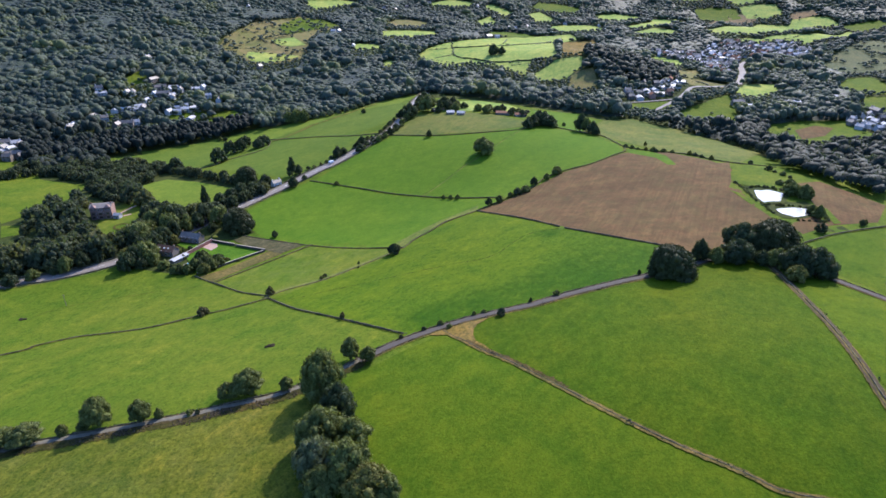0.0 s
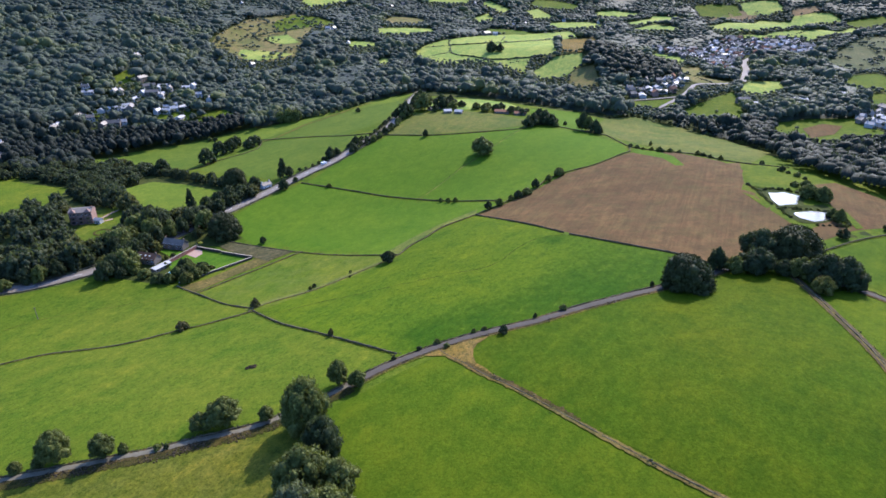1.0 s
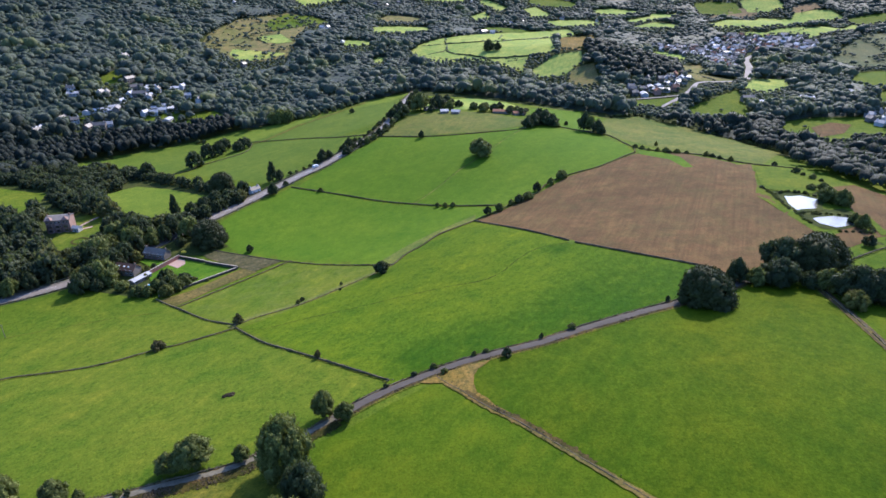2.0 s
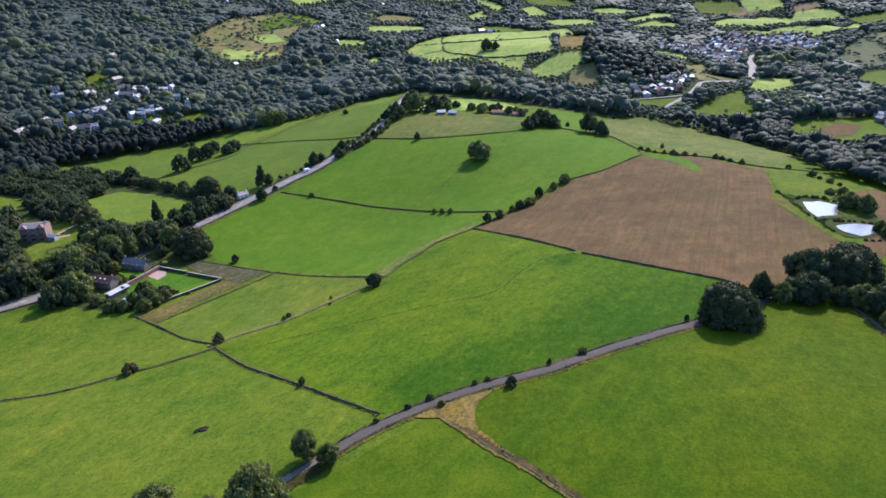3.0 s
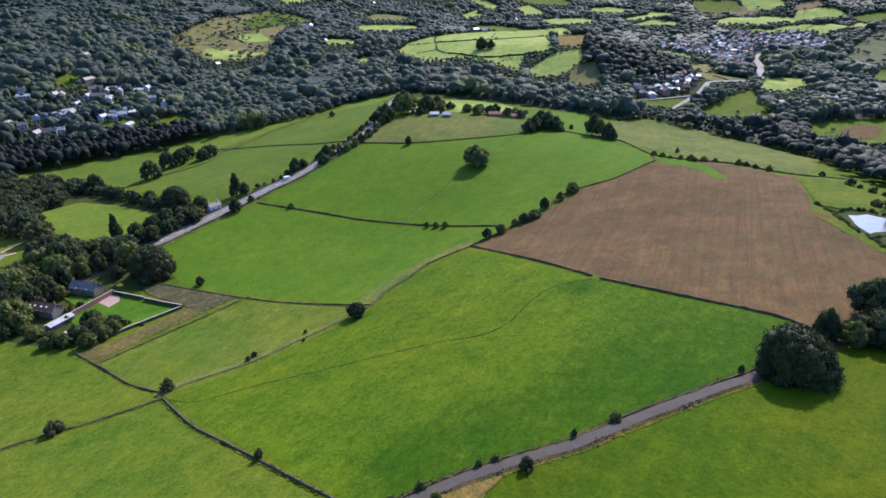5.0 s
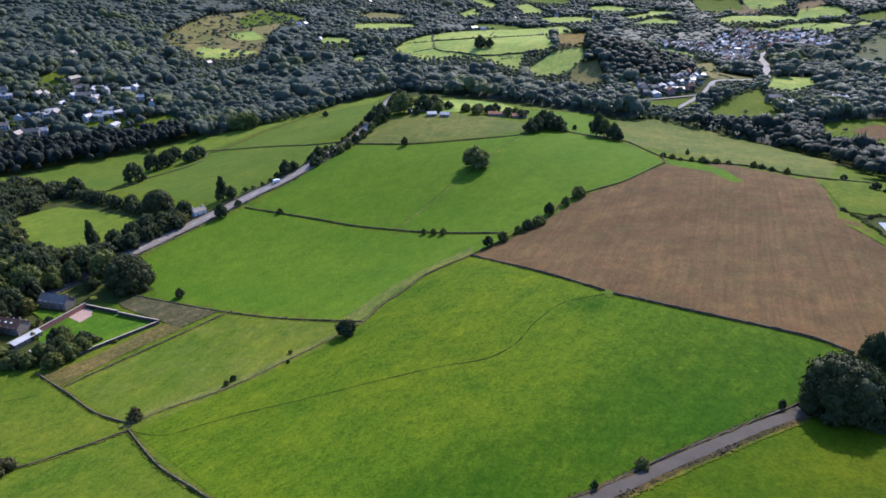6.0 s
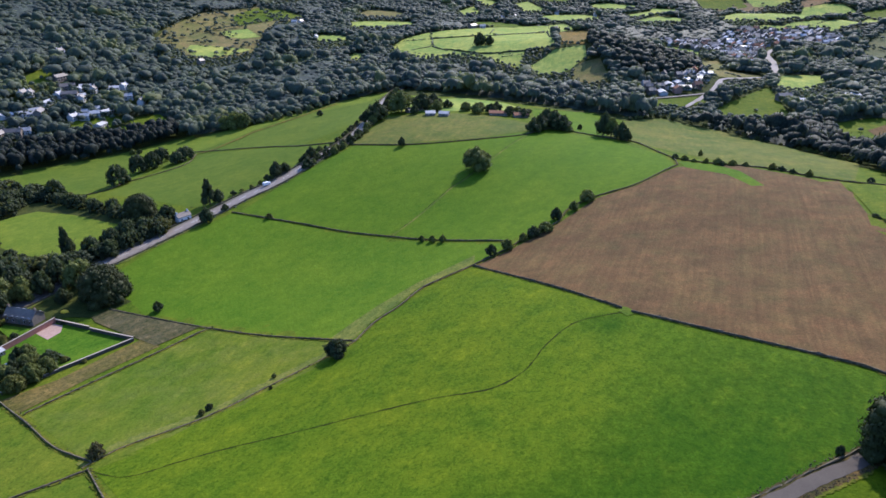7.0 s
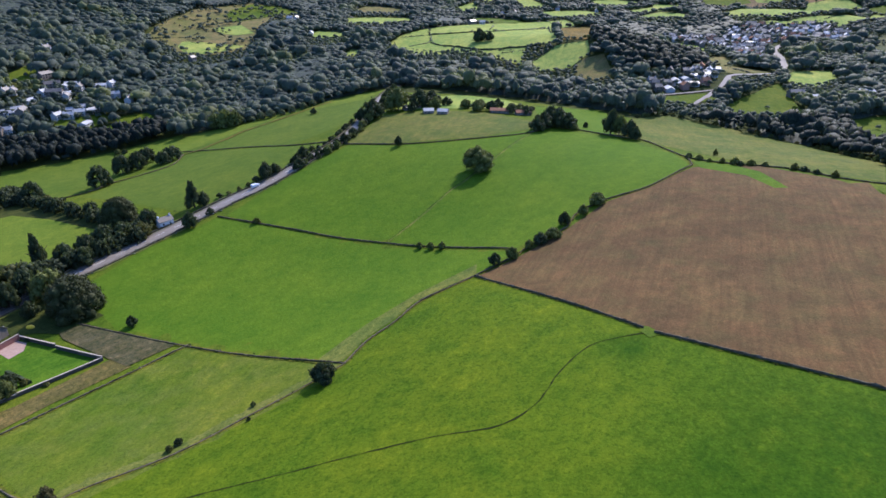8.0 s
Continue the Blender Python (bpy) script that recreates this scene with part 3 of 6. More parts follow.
FIELDS = dict(
    near_west=[(-340, 190), (-216, 237), (-187, 253), (-142, 259), (-98, 281), (-48, 233), (-19, 208), (-34, 189), (-55, 176), (-91, 164), (-125, 158), (-152, 154), (-330, 118)],
    rough_corner=[(-148, 149), (-122, 153), (-89, 159), (-62, 165), (-50, 171), (-39, 149), (-20, 60), (-320, 40), (-330, 108), (-225, 130)],
    south=[(-40, 177), (-31, 182), (-17, 195), (-4, 204), (11, 188), (37, 157), (63, 130), (86, 114), (170, 60), (-25, 60), (-38, 149)],
    east=[(0, 209), (12, 214.5), (20, 216.8), (48, 226.6), (86, 243), (100, 250), (112, 256), (127, 265), (141, 266), (146.5, 258), (143, 220), (138, 192), (131, 160), (127, 140), (115, 90), (160, 80), (112, 108), (87, 115), (64, 132), (37, 159), (11, 191)],
    far_east=[(152, 257), (167, 240), (178, 221), (196, 190), (200, 120), (131, 120), (135.5, 158), (139.5, 180), (145, 212), (149.5, 240)],
    northwest_strip=[(-420, 212), (-328, 262), (-271, 315), (-246, 330), (-216, 348), (-159, 330), (-99, 284), (-131, 266), (-187, 253), (-217, 239), (-340, 192)],
    small=[(-141, 319), (-111, 355), (-96, 374), (-59, 355), (-27, 336), (-58, 307), (-98, 284)],
    middle=[(-30, 339), (-24, 353), (-15, 365), (-7, 378), (4, 386), (16, 394), (35, 367.8), (50.1, 346.2), (64, 326.2), (82, 310.5), (97.5, 298.4), (107.1, 291.1), (115.5, 283.5), (120, 275), (84, 256), (-89, 289), (-72, 303), (-56, 317)],
    middle2=[(-97, 282), (-58, 306), (-28, 335), (19, 395), (35, 367.8), (50.1, 346.2), (64, 326.2), (82, 310.5), (97.5, 298.4), (107.1, 291.1), (115.5, 283.5), (120, 275), (88, 249), (49, 230), (12, 218), (-18, 206), (-49, 235)],
    cattle=[(-125, 500), (-76, 477), (-25, 450), (23, 423), (35, 415), (16, 395), (-7, 379), (-24, 354), (-30, 341), (-54, 354), (-100, 376), (-133, 390), (-150, 409), (-164, 432), (-152, 466)],
    lone_tree=[(-61, 597), (-27, 584), (31, 582), (84, 607), (124, 581), (144, 529), (142, 498), (110, 468), (85, 457), (60, 431), (35, 418), (-8, 443), (-50, 465), (-120, 502), (-97, 548)],
    stubble=[(17, 394), (34, 406), (59, 428), (85, 455), (109, 466), (141, 493), (174, 495), (198, 458), (203, 430), (120, 275), (115.5, 283.5), (107.1, 291.1), (97.5, 298.4), (82, 310.5), (64, 326.2), (50.1, 346.2), (35, 367.8)],
    stubble_e=[(210, 452), (190, 400), (189, 359), (187, 327), (146, 283), (120, 275), (115.5, 283.5), (107.1, 291.1), (97.5, 298.4), (82, 310.5), (64, 326.2), (95, 372), (146, 438)],
    pale=[(-62, 602), (-41, 671), (-4, 676), (42, 662), (74, 632), (83, 611), (32, 587), (-27, 589)],
    crest_e=[(86, 698), (145, 708), (157, 664), (124, 589), (96, 613), (80, 618)],
    crest_back=[(-30, 730), (24, 750), (64, 728), (81, 696), (48, 678), (-28, 685)],
    pale_e=[(167, 681), (205, 707), (245, 661), (265, 599), (268, 520), (220, 454), (203, 466), (170, 506), (138, 575), (126, 590)],
    hill_w=[(-341, 639), (-275, 685), (-192, 735), (-93, 781), (-39, 808), (-40, 732), (-59, 671), (-105, 620), (-204, 658), (-233, 598), (-257, 561), (-303, 579)],
    hill_w_b=[(-199, 652), (-148, 635), (-69, 607), (-93, 563), (-118, 518), (-128, 506), (-159, 517), (-235, 563), (-229, 590)],
    park=[(-283, 510), (-275, 526), (-266, 534), (-234, 520), (-207, 503), (-183, 490), (-178, 472), (-194, 464), (-200, 452), (-214, 451), (-234, 459), (-250, 470), (-264, 488)],
    far_west=[(-452, 550), (-440, 566), (-425, 572), (-398, 546), (-379, 525), (-334, 517), (-321, 486), (-323, 458), (-329, 424), (-334, 408)],
    west_strip=[(-332, 405), (-319, 407), (-310, 391), (-318, 384)],
    manor_lawn=[(-266, 412), (-277, 450), (-269, 461), (-256, 464), (-246, 447), (-240, 421), (-232, 408), (-244, 397), (-252, 396)],
    pond_green=[(206, 439), (242, 456), (236, 403), (213, 381), (197, 386), (190, 394)],
    brown_e=[(232, 396), (252, 404), (269, 359), (243, 326), (211, 317), (212, 343), (188, 316), (188, 303), (211, 317)],
    right_top=[(187, 289), (209, 303), (241, 317), (184, 229), (176, 247)],
    plot=[(-154.7, 388.1), (-148.1, 395.5), (-127.2, 386.3), (-101.8, 375), (-114.5, 361.5), (-127, 369.5), (-150.7, 383.7)],
    dry_strip=[(-123.9, 367.3), (-112.7, 361.3), (-130.5, 340), (-144, 319.5), (-157, 328.1), (-142.7, 340.3)],
    path_strip=[(-41, 346), (-32, 360), (-24, 371), (-8, 388), (5, 398), (18, 408), (17, 397), (5, 390), (-8, 381), (-16, 367), (-25, 356), (-31, 342)],
    tongue=[(146, 506), (164, 493), (170, 477), (168, 446), (162, 447), (160, 471), (145, 491)],
    pond_edge=[(189, 398), (189, 390), (189, 331), (184, 322), (182, 350), (180, 381)],
    pond_edge_e=[(221, 346), (224, 345), (219, 321), (214, 319)],
    hill_top=[(-274, 682), (-190, 728), (-92, 772), (-44, 801), (-68, 755), (-150, 735), (-180, 694), (-204, 665), (-235, 660)],
    hill_w_c=[(-370, 608), (-346, 625), (-295, 653), (-268, 693), (-229, 725), (-206, 653), (-251, 596), (-247, 572), (-305, 598), (-336, 598)],
    middle_b=[(97.5, 298.4), (107.1, 291.1), (115.5, 283.5), (120, 275), (95, 252), (82, 247), (59, 237), (60, 258)],
    stubble_s=[(107.1, 291.1), (115.5, 283.5), (120, 275), (131, 268), (130, 277), (156, 292), (178, 328), (134, 340)],
    yard=[(-184, 397), (-184, 420), (-155, 409), (-143, 402), (-148, 395), (-155, 388), (-166, 389), (-173, 386)],
)
FAR_FIELDS = dict(
    hill=[(-68, 1087), (-46, 1143), (-6, 1191), (82, 1264), (178, 1318), (241, 1350), (249, 1296), (195, 1233), (161, 1009), (121, 1009), (107, 949), (50, 1015), (-14, 1017)],
    hill_b=[(115, 948), (159, 994), (197, 988), (190, 945), (162, 918), (129, 921)],
    hill_dry=[(200, 1248), (276, 1284), (272, 1210), (198, 994), (170, 1009)],
    slope=[(173, 932), (204, 932), (202, 876), (184, 860), (161, 884)],
    meadow=[(295, 764), (359, 816), (332, 710), (288, 715), (260, 730)],
    flat=[(203, 776), (270, 786), (274, 764), (225, 749)],
    peat=[(375, 670), (405, 688), (421, 677), (394, 644), (362, 628)],
    garden=[(-359, 751), (-332, 772), (-321, 752), (-349, 735)],
    garden_b=[(-311, 769), (-287, 790), (-272, 771), (-296, 750)],
    scrub_hill=[(588.7, 1028.2), (664.1, 1118.7), (765.7, 1229.2), (925.1, 1360.5), (691.2, 979.3), (588.7, 948.9)],
    clearing_a=[(-451, 829), (-450, 849), (-447, 882), (-433, 868), (-417, 836), (-429, 826)],
    clearing_b=[(-429, 728), (-430, 746), (-420, 749), (-412, 731)],
    clearing_c=[(-354, 740), (-349, 755), (-329, 776), (-310, 766), (-320, 741)],
    village=[(-320, 728), (-290, 782), (-259, 772), (-284, 722)],
    up_a=[(501, 1312), (538, 1335), (733, 1587), (794, 1558), (818, 1598), (871, 1599), (897, 1579), (890, 1515), (866, 1508), (822, 1522), (679, 1277), (571, 1252), (515, 1272)],
    up_b=[(528, 1221), (553, 1231), (579, 1218), (596, 1235), (684, 1261), (869, 1444), (873, 1415), (767, 1269), (664, 1200), (634, 1174), (643, 1202), (596, 1208), (563, 1192)],
    up_brown=[(594, 1580), (698, 1678), (759, 1660), (738, 1607), (665, 1586), (514, 1347)],
    up_brown_b=[(814, 1605), (842, 1650), (898, 1644), (890, 1612), (830, 1597)],
    top_s=[(341, 1620), (397, 1652), (470, 1630), (415, 1577), (346, 1574)],
    top_t=[(378, 1455), (467, 1567), (557, 1638), (483, 1468), (387, 1394)],
    top_u=[(372, 1356), (432, 1403), (459, 1319), (434, 1294), (377, 1332)],
    town_a=[(338, 1113), (365, 1146), (424, 1112), (379, 1064), (354, 1030), (335, 1075)],
    town_b=[(351, 1006), (384, 1010), (375, 951), (339, 908), (331, 934)],
    town_c=[(319, 899), (346, 917), (380, 867), (359, 843), (323, 861)],
    square=[(376, 840), (409, 881), (455, 887), (433, 833), (392, 806), (371, 808)],
    right=[(525, 864), (574, 923), (612, 932), (605, 885), (601, 840), (565, 819), (532, 836)],
    right_b=[(529, 811), (558, 807), (547, 756), (513, 734), (496, 748)],
    marsh=[(327, 647), (360, 694), (403, 709), (452, 705), (445, 631), (396, 628), (347, 579), (340, 632)],
    heath_open=[(-407, 1081), (-423, 1168), (-414, 1249), (-408, 1304), (-374, 1351), (-341, 1413), (-292, 1412), (-237, 1362), (-276, 1282), (-276, 1206), (-265, 1140), (-256, 1067), (-284, 1032), (-335, 1016), (-367, 1060)],
    heath=[(-408, 1085), (-421, 1169), (-414, 1249), (-405, 1295), (-378, 1270), (-340, 1217), (-307, 1213), (-272, 1157), (-309, 1134), (-347, 1162), (-362, 1109), (-388, 1097)],
    heath_g=[(-341, 1178), (-307, 1213), (-272, 1157), (-295, 1141), (-323, 1148)],
    heath_b=[(-351, 1055), (-356, 1087), (-323, 1090), (-264, 1077), (-287, 1046), (-310, 1026), (-334, 1028)],
    heath_c=[(-357, 1328), (-339, 1402), (-292, 1412), (-241, 1367), (-282, 1304), (-323, 1234), (-350, 1276)],
    top=[(-362, 1573), (-290, 1628), (-235, 1634), (-280, 1567), (-322, 1502), (-346, 1528)],
    mid_a=[(-185, 1134), (-184, 1177), (-151, 1167), (-118, 1145), (-166, 1121)],
    mid_c=[(-123, 1023), (-114, 1057), (-99, 1052), (-107, 1017)],
    top_d=[(-75, 1687), (-10, 1732), (49, 1710), (34, 1669), (-53, 1664)],
    top_e=[(70, 1672), (95, 1697), (144, 1607), (120, 1561), (87, 1638)],
    top_f=[(175, 1598), (209, 1628), (240, 1531), (188, 1501)],
    top_g=[(44, 1508), (84, 1564), (95, 1483), (55, 1449)],
)
TOWN = [(469.7, 1188.5), (514.5, 1213), (546, 1187.6), (618, 1188.6), (636.5, 1141.9), (584.8, 1075.1), (563.4, 1110.6), (513.6, 1073.1), (458.2, 1040.2), (412.4, 948.2), (399.7, 981.7), (400.3, 1072), (350.1, 1147.3), (355.6, 1175), (439.6, 1144.9)]
TOWN_LOW = [(213, 817), (271, 842), (320, 900), (314, 835), (283, 806), (227, 787)]
LOT = [(446, 699), (497, 738), (513, 735), (456, 643), (442, 665)]
BELT_E = [(264, 510), (309, 549), (316, 492), (302, 410), (274, 367), (265, 393), (254, 422), (242, 456)]
PLANTATION = [(-414.1, 560.7), (-400.9, 588.9), (-388.7, 588.9), (-369.8, 609.3), (-329.8, 645.8), (-293.8, 677.5), (-256.4, 698.2), (-236.9, 720.1), (-253.4, 752.3), (-282.6, 736.7), (-324.8, 707.6), (-375.5, 678.5), (-408.2, 637.4), (-413.8, 599), (-432.6, 637.6), (-450.5, 611.8)]
POND_SCRUB = [[(192, 381), (204, 385), (212, 377)], [(190, 350), (201, 348), (213, 344)], [(191, 394), (188, 358), (188, 335)], [(217, 342), (215, 328), (210, 323), (197, 325)]]
FAR_HEDGES = [[(-68, 1087), (-5, 1038), (49, 1002), (120, 999), (160, 999)], [(197, 1247), (160, 999)], [(111, 946), (159, 994)], [(52, 1078), (76, 1070)], [(197, 988), (283, 1266)], [(348, 1139), (388, 1108), (424, 1060)], [(536, 1244), (633, 1222), (878, 1461)], [(-375, 1153), (-333, 1231), (-265, 1335)], [(331, 959), (353, 837)], [(-7, 1191), (-1, 1087), (27, 1047), (68, 1020), (107, 1005)], [(-61, 1124), (-6, 1134), (97, 1163), (183, 1235)], [(192, 1252), (172, 1051), (175, 1013)], [(381, 788), (436, 806), (515, 826)], [(356, 743), (385, 737), (402, 733)], [(-360, 1102), (-341, 1160), (-309, 1134)], [(-378, 1270), (-338, 1208)], [(-333, 1230), (-282, 1304), (-241, 1367)], [(-356, 1087), (-265, 1080)], [(-411, 1240), (-381, 1218), (-346, 1158)], [(-408, 1085), (-362, 1109)], [(489, 1277), (568, 1244), (674, 1263)], [(527, 1218), (595, 1231)], [(314, 896), (376, 859)], [(336, 1107), (422, 1108)]]
WILLOW = [(326, 462)]
YARD_TREES = [(-159.5, 349.7, 4.8, 8.2), (-166.1, 335.9, 4.3, 8.3), (-163, 340.6, 4.7, 10.4), (-154.8, 334.7, 4.9, 8.8), (-152.2, 340.8, 4.9, 9.6), (-150.1, 347.1, 4, 6.9), (-171.4, 336.4, 4, 7.7), (-163.8, 356.8, 4.2, 8.6), (-168, 355.1, 2.8, 5.1), (-147.3, 353.5, 2, 3.5), (-179.4, 372.5, 2.2, 3.9), (-164.6, 383, 1.6, 2.6), (-139, 352.3, 1.4, 2), (-178.1, 358.2, 2.4, 4.4)]
LANE_TREES = [(-121.6, 162.5, 5.3, 12.1), (-106.3, 162.1, 4, 9.3), (-100.6, 162.8, 1.6, 4.2), (-79, 171.3, 3.7, 6.4), (-72.3, 172.8, 5.7, 10.2), (-58.7, 173.4, 2.7, 5.5), (-38.2, 191.6, 3.8, 10.2), (-31.6, 188.4, 3.3, 6.8), (-126.8, 160.8, 2.3, 3.9), (-132.9, 158.7, 2.1, 4.4), (-145, 156.2, 6, 7), (-152.4, 156, 4.9, 6.7)]
ROW_TREES = [(-44.4, 166.9, 8, 18.7), (-36.2, 154.6, 6, 13.7), (-39.6, 141.8, 7.8, 14.6), (-29.8, 139.8, 6.2, 11.3), (-38.4, 129.5, 7.1, 13.2), (-28.1, 126.6, 7.9, 14), (-35.3, 122.2, 6, 10.7), (-23.3, 120.9, 7.2, 10.9), (-17.5, 120.4, 4.2, 7.6)]
SHRUBS = [(-128.3, 266.8, 3.5, 5.2), (-99.8, 288.9, 2.8, 5.2), (-49.8, 235.5, 1.4, 3.8), (-35.6, 330.8, 4.5, 7.1), (-73.4, 308.3, 1.5, 2.4), (-55.9, 323.3, 1, 2.1), (45.6, 232.1, 2, 2.6), (33.6, 226.9, 0.9, 2.5), (9.2, 219.6, 1.1, 2.2), (20.3, 216.3, 2.1, 3.6), (-4.6, 214, 1.6, 2.2), (-1, 209.6, 1.4, 2.2), (-11.2, 210.6, 1.4, 1.9), (13.6, 220.9, 1.5, 1.7), (-20.2, 204.9, 1.1, 1.9), (-89.9, 162.8, 1.5, 2.3), (-87, 163, 1.1, 1.8), (199.4, 305.8, 3.6, 5.6), (229.3, 318.9, 1.7, 4), (232.2, 321, 1.6, 3.2), (-126.4, 392.5, 2.5, 5.2), (86.2, 250.6, 1.1, 2.8)]
BIG_TREES = [(100.5, 248.6, 10.8, 14.4), (120.1, 268.2, 4.2, 11.2), (126.3, 264.7, 4.5, 8.1), (136, 264.2, 7.8, 11.9), (155.5, 277.3, 10.5, 15.6), (164.5, 283.5, 11.5, 14.6), (144.5, 281.0, 9.2, 15.2), (157.0, 249.5, 8.6, 14.2), (164.2, 247.2, 8.4, 13.8), (151.7, 240.1, 4.6, 8.0), (146.2, 260.9, 4.2, 7.4), (152.0, 257.5, 5.6, 9.2), (215.2, 369.8, 5.8, 8.7), (220.1, 362.7, 5.4, 9.4), (210.2, 329.1, 3.4, 8), (210.3, 336.1, 3.1, 5.6), (223.6, 388.1, 3.5, 5.4), (217.7, 391.3, 3, 3.6)]
HILL_TREES = [(26.9, 525.6, 10, 15), (25, 403.2, 3, 6), (32.8, 407.1, 2.9, 5.6), (40.9, 415.2, 2.5, 4.2), (46.3, 418.1, 3.8, 5.8), (52.7, 421.9, 3.9, 5.3), (60.3, 435.6, 3.2, 6.7), (71, 443.9, 2.8, 5.2), (80, 453.7, 4.6, 6), (-7.5, 439.4, 1.9, 3.4), (-2.1, 436.4, 2.2, 3.6), (3.3, 434, 2.1, 3.9), (78.8, 606.6, 8, 12.2), (91.6, 614.1, 9.9, 14.3), (100.2, 605.3, 3.8, 5.3), (123.5, 593.4, 7.1, 17.4), (132.4, 580.4, 6.1, 12.8), (-24.6, 583.6, 3, 7), (-29.9, 687.9, 12.7, 23.4), (-12.4, 693.2, 10.3, 18.4), (-0.9, 700.2, 8.5, 15.6), (-48.9, 660.8, 10.7, 20.3)]
HILL_TREES += [(-57.9, 659.9, 7, 12.6), (38.8, 686.5, 6.3, 11.1), (25.6, 686.2, 5.3, 9.1), (10.7, 698, 6.5, 11.4), (53.7, 683.1, 6.3, 13.1), (-17.7, 675.9, 4.8, 9.9), (-108.5, 724.7, 3.2, 5.5), (167, 523.7, 1.7, 3.9), (167.1, 492.3, 2.4, 2.9), (111.4, 616.6, 2.2, 4.1), (45.6, 681.9, 4.8, 9.1), (64.9, 685.5, 5.9, 7.1), (71.5, 681.9, 6.3, 8.1), (81, 682.3, 4.9, 5.1), (72.7, 599.1, 6.6, 9.4), (96.8, 608.8, 6.8, 11.5), (86.4, 619.4, 8.6, 14.4), (128.6, 590.3, 6.2, 14.7), (135.6, 574.6, 4, 9.3), (63.1, 1066.8, 10, 18.7), (78.1, 1065, 7, 13.5), (1.1, 683.9, 6.5, 12.2)]
HILL_TREES += [(26.4, 682.6, 6.5, 12.2), (35.9, 670.2, 8.3, 14.6), (47.2, 671.7, 7, 13.3), (61.9, 662, 6.3, 11.8), (73.9, 659, 6.9, 11.8)]
ROAD_TREES = [(-110, 554.5, 5.0, 11), (-105, 561, 4.2, 7), (-89.5, 564.1, 4.7, 6.9), (-93.5, 577, 3.6, 6.2), (-90.5, 585, 4.2, 8), (-73.8, 585.4, 3.2, 5.9), (-68.4, 594.7, 2.9, 5.1), (-64.9, 608.1, 4.2, 6.1), (-60, 619.6, 4.3, 6.3), (-114.3, 549.4, 1.5, 3.6), (-236.8, 588.8, 8.3, 15.4), (-235.4, 618.8, 7.3, 15.1), (-227.3, 626.9, 6.8, 14.2), (-227.6, 645, 6.5, 12.6), (-209.9, 633.3, 6.3, 10.1), (-206.2, 642, 7.4, 11.3), (-267.7, 680, 3.3, 4.6), (-261.9, 679, 2.7, 4.5), (-269.3, 563.1, 7.8, 14.3), (-246.3, 552.1, 3.1, 4.6), (-246.4, 556.8, 2.2, 3.7), (-143.7, 517.2, 5.5, 16.8)]
ROAD_TREES += [(-139, 519.5, 4.2, 9), (-136.8, 489.5, 4.4, 9.5), (-130.6, 505.3, 2.5, 4.4), (-161.3, 493.8, 5.7, 11.1), (-179.5, 498.3, 10.3, 17.5), (-181, 463, 6.0, 11), (-175, 471, 6.6, 12), (-167, 476, 6.4, 11.5), (-186, 452, 6.2, 11), (-175.8, 449.8, 5.6, 9.6), (-99.3, 489.9, 2.3, 3.4), (-155.8, 405.5, 11.8, 16.5), (-195.8, 447.6, 4.4, 19.6), (-175.1, 403, 3.9, 7.4), (-55.1, 315.4, 0.7, 1.5), (-74.8, 305.6, 1.3, 2.3), (-292.6, 575.3, 8.6, 9), (-205.6, 362.1, 6.3, 14.6), (-202.8, 371.3, 6.4, 14), (-199.8, 380.8, 6.1, 14.2), (-198.1, 392.3, 5.8, 13.7), (-194, 404.3, 5.5, 13.1)]
ROAD_TREES += [(-189, 410.5, 5.6, 12.4), (-186.7, 420.2, 6, 13.4), (-183.6, 426.9, 5.3, 11.8), (-204.9, 349.5, 6.5, 14.2), (-207.4, 341.7, 6.1, 12.6), (-244.8, 338.9, 5.1, 11.4), (-238.3, 345.5, 4.7, 11.5), (-258.7, 326.6, 4.6, 7.9), (-267.8, 319.2, 5.1, 7.9), (-251.3, 334.7, 3, 5.3)]
PARK_WOODS = list(dict(
    wood_a=[(-274, 319), (-311, 375), (-295, 384), (-242, 381), (-224, 364), (-227, 349), (-247, 331)],
    wood_b=[(-301, 384), (-325, 421), (-327, 448), (-303, 463), (-276, 426), (-257, 407), (-245, 385)],
    wood_c=[(-238, 382), (-223, 401), (-210, 411), (-193, 389), (-195, 375), (-212, 369), (-221, 360)],
    wood_d=[(-214, 346), (-199, 342), (-164, 329), (-159, 337), (-176, 345), (-190, 350), (-212, 361)],
    wood_e=[(-231, 416), (-243, 459), (-220, 465), (-184, 439), (-173, 415), (-195, 405), (-216, 405)],
    wood_h=[(-282, 487), (-268, 503), (-243, 462), (-232, 418), (-253, 444)],
    wood_i=[(-200, 386), (-195, 403), (-179, 428), (-169, 417), (-183, 399), (-189, 382)],
    wood_k=[(-293, 428), (-268, 415), (-248, 391), (-228, 397), (-224, 411), (-212, 414), (-205, 431), (-186, 449), (-173, 437), (-175, 422), (-177, 413), (-190, 407), (-198, 402), (-198, 391), (-203, 382), (-207, 375), (-202, 360), (-194, 350), (-179, 340), (-180, 334), (-199, 340), (-217, 340), (-235, 341)],
    wood_l=[(-276, 321), (-292, 345), (-275, 352), (-251, 362), (-233, 366), (-221, 356), (-227, 346), (-246, 330), (-261, 320)],
    wood_j=[(-218, 352), (-207, 370), (-200, 384), (-191, 377), (-200, 361), (-207, 346)],
).values())
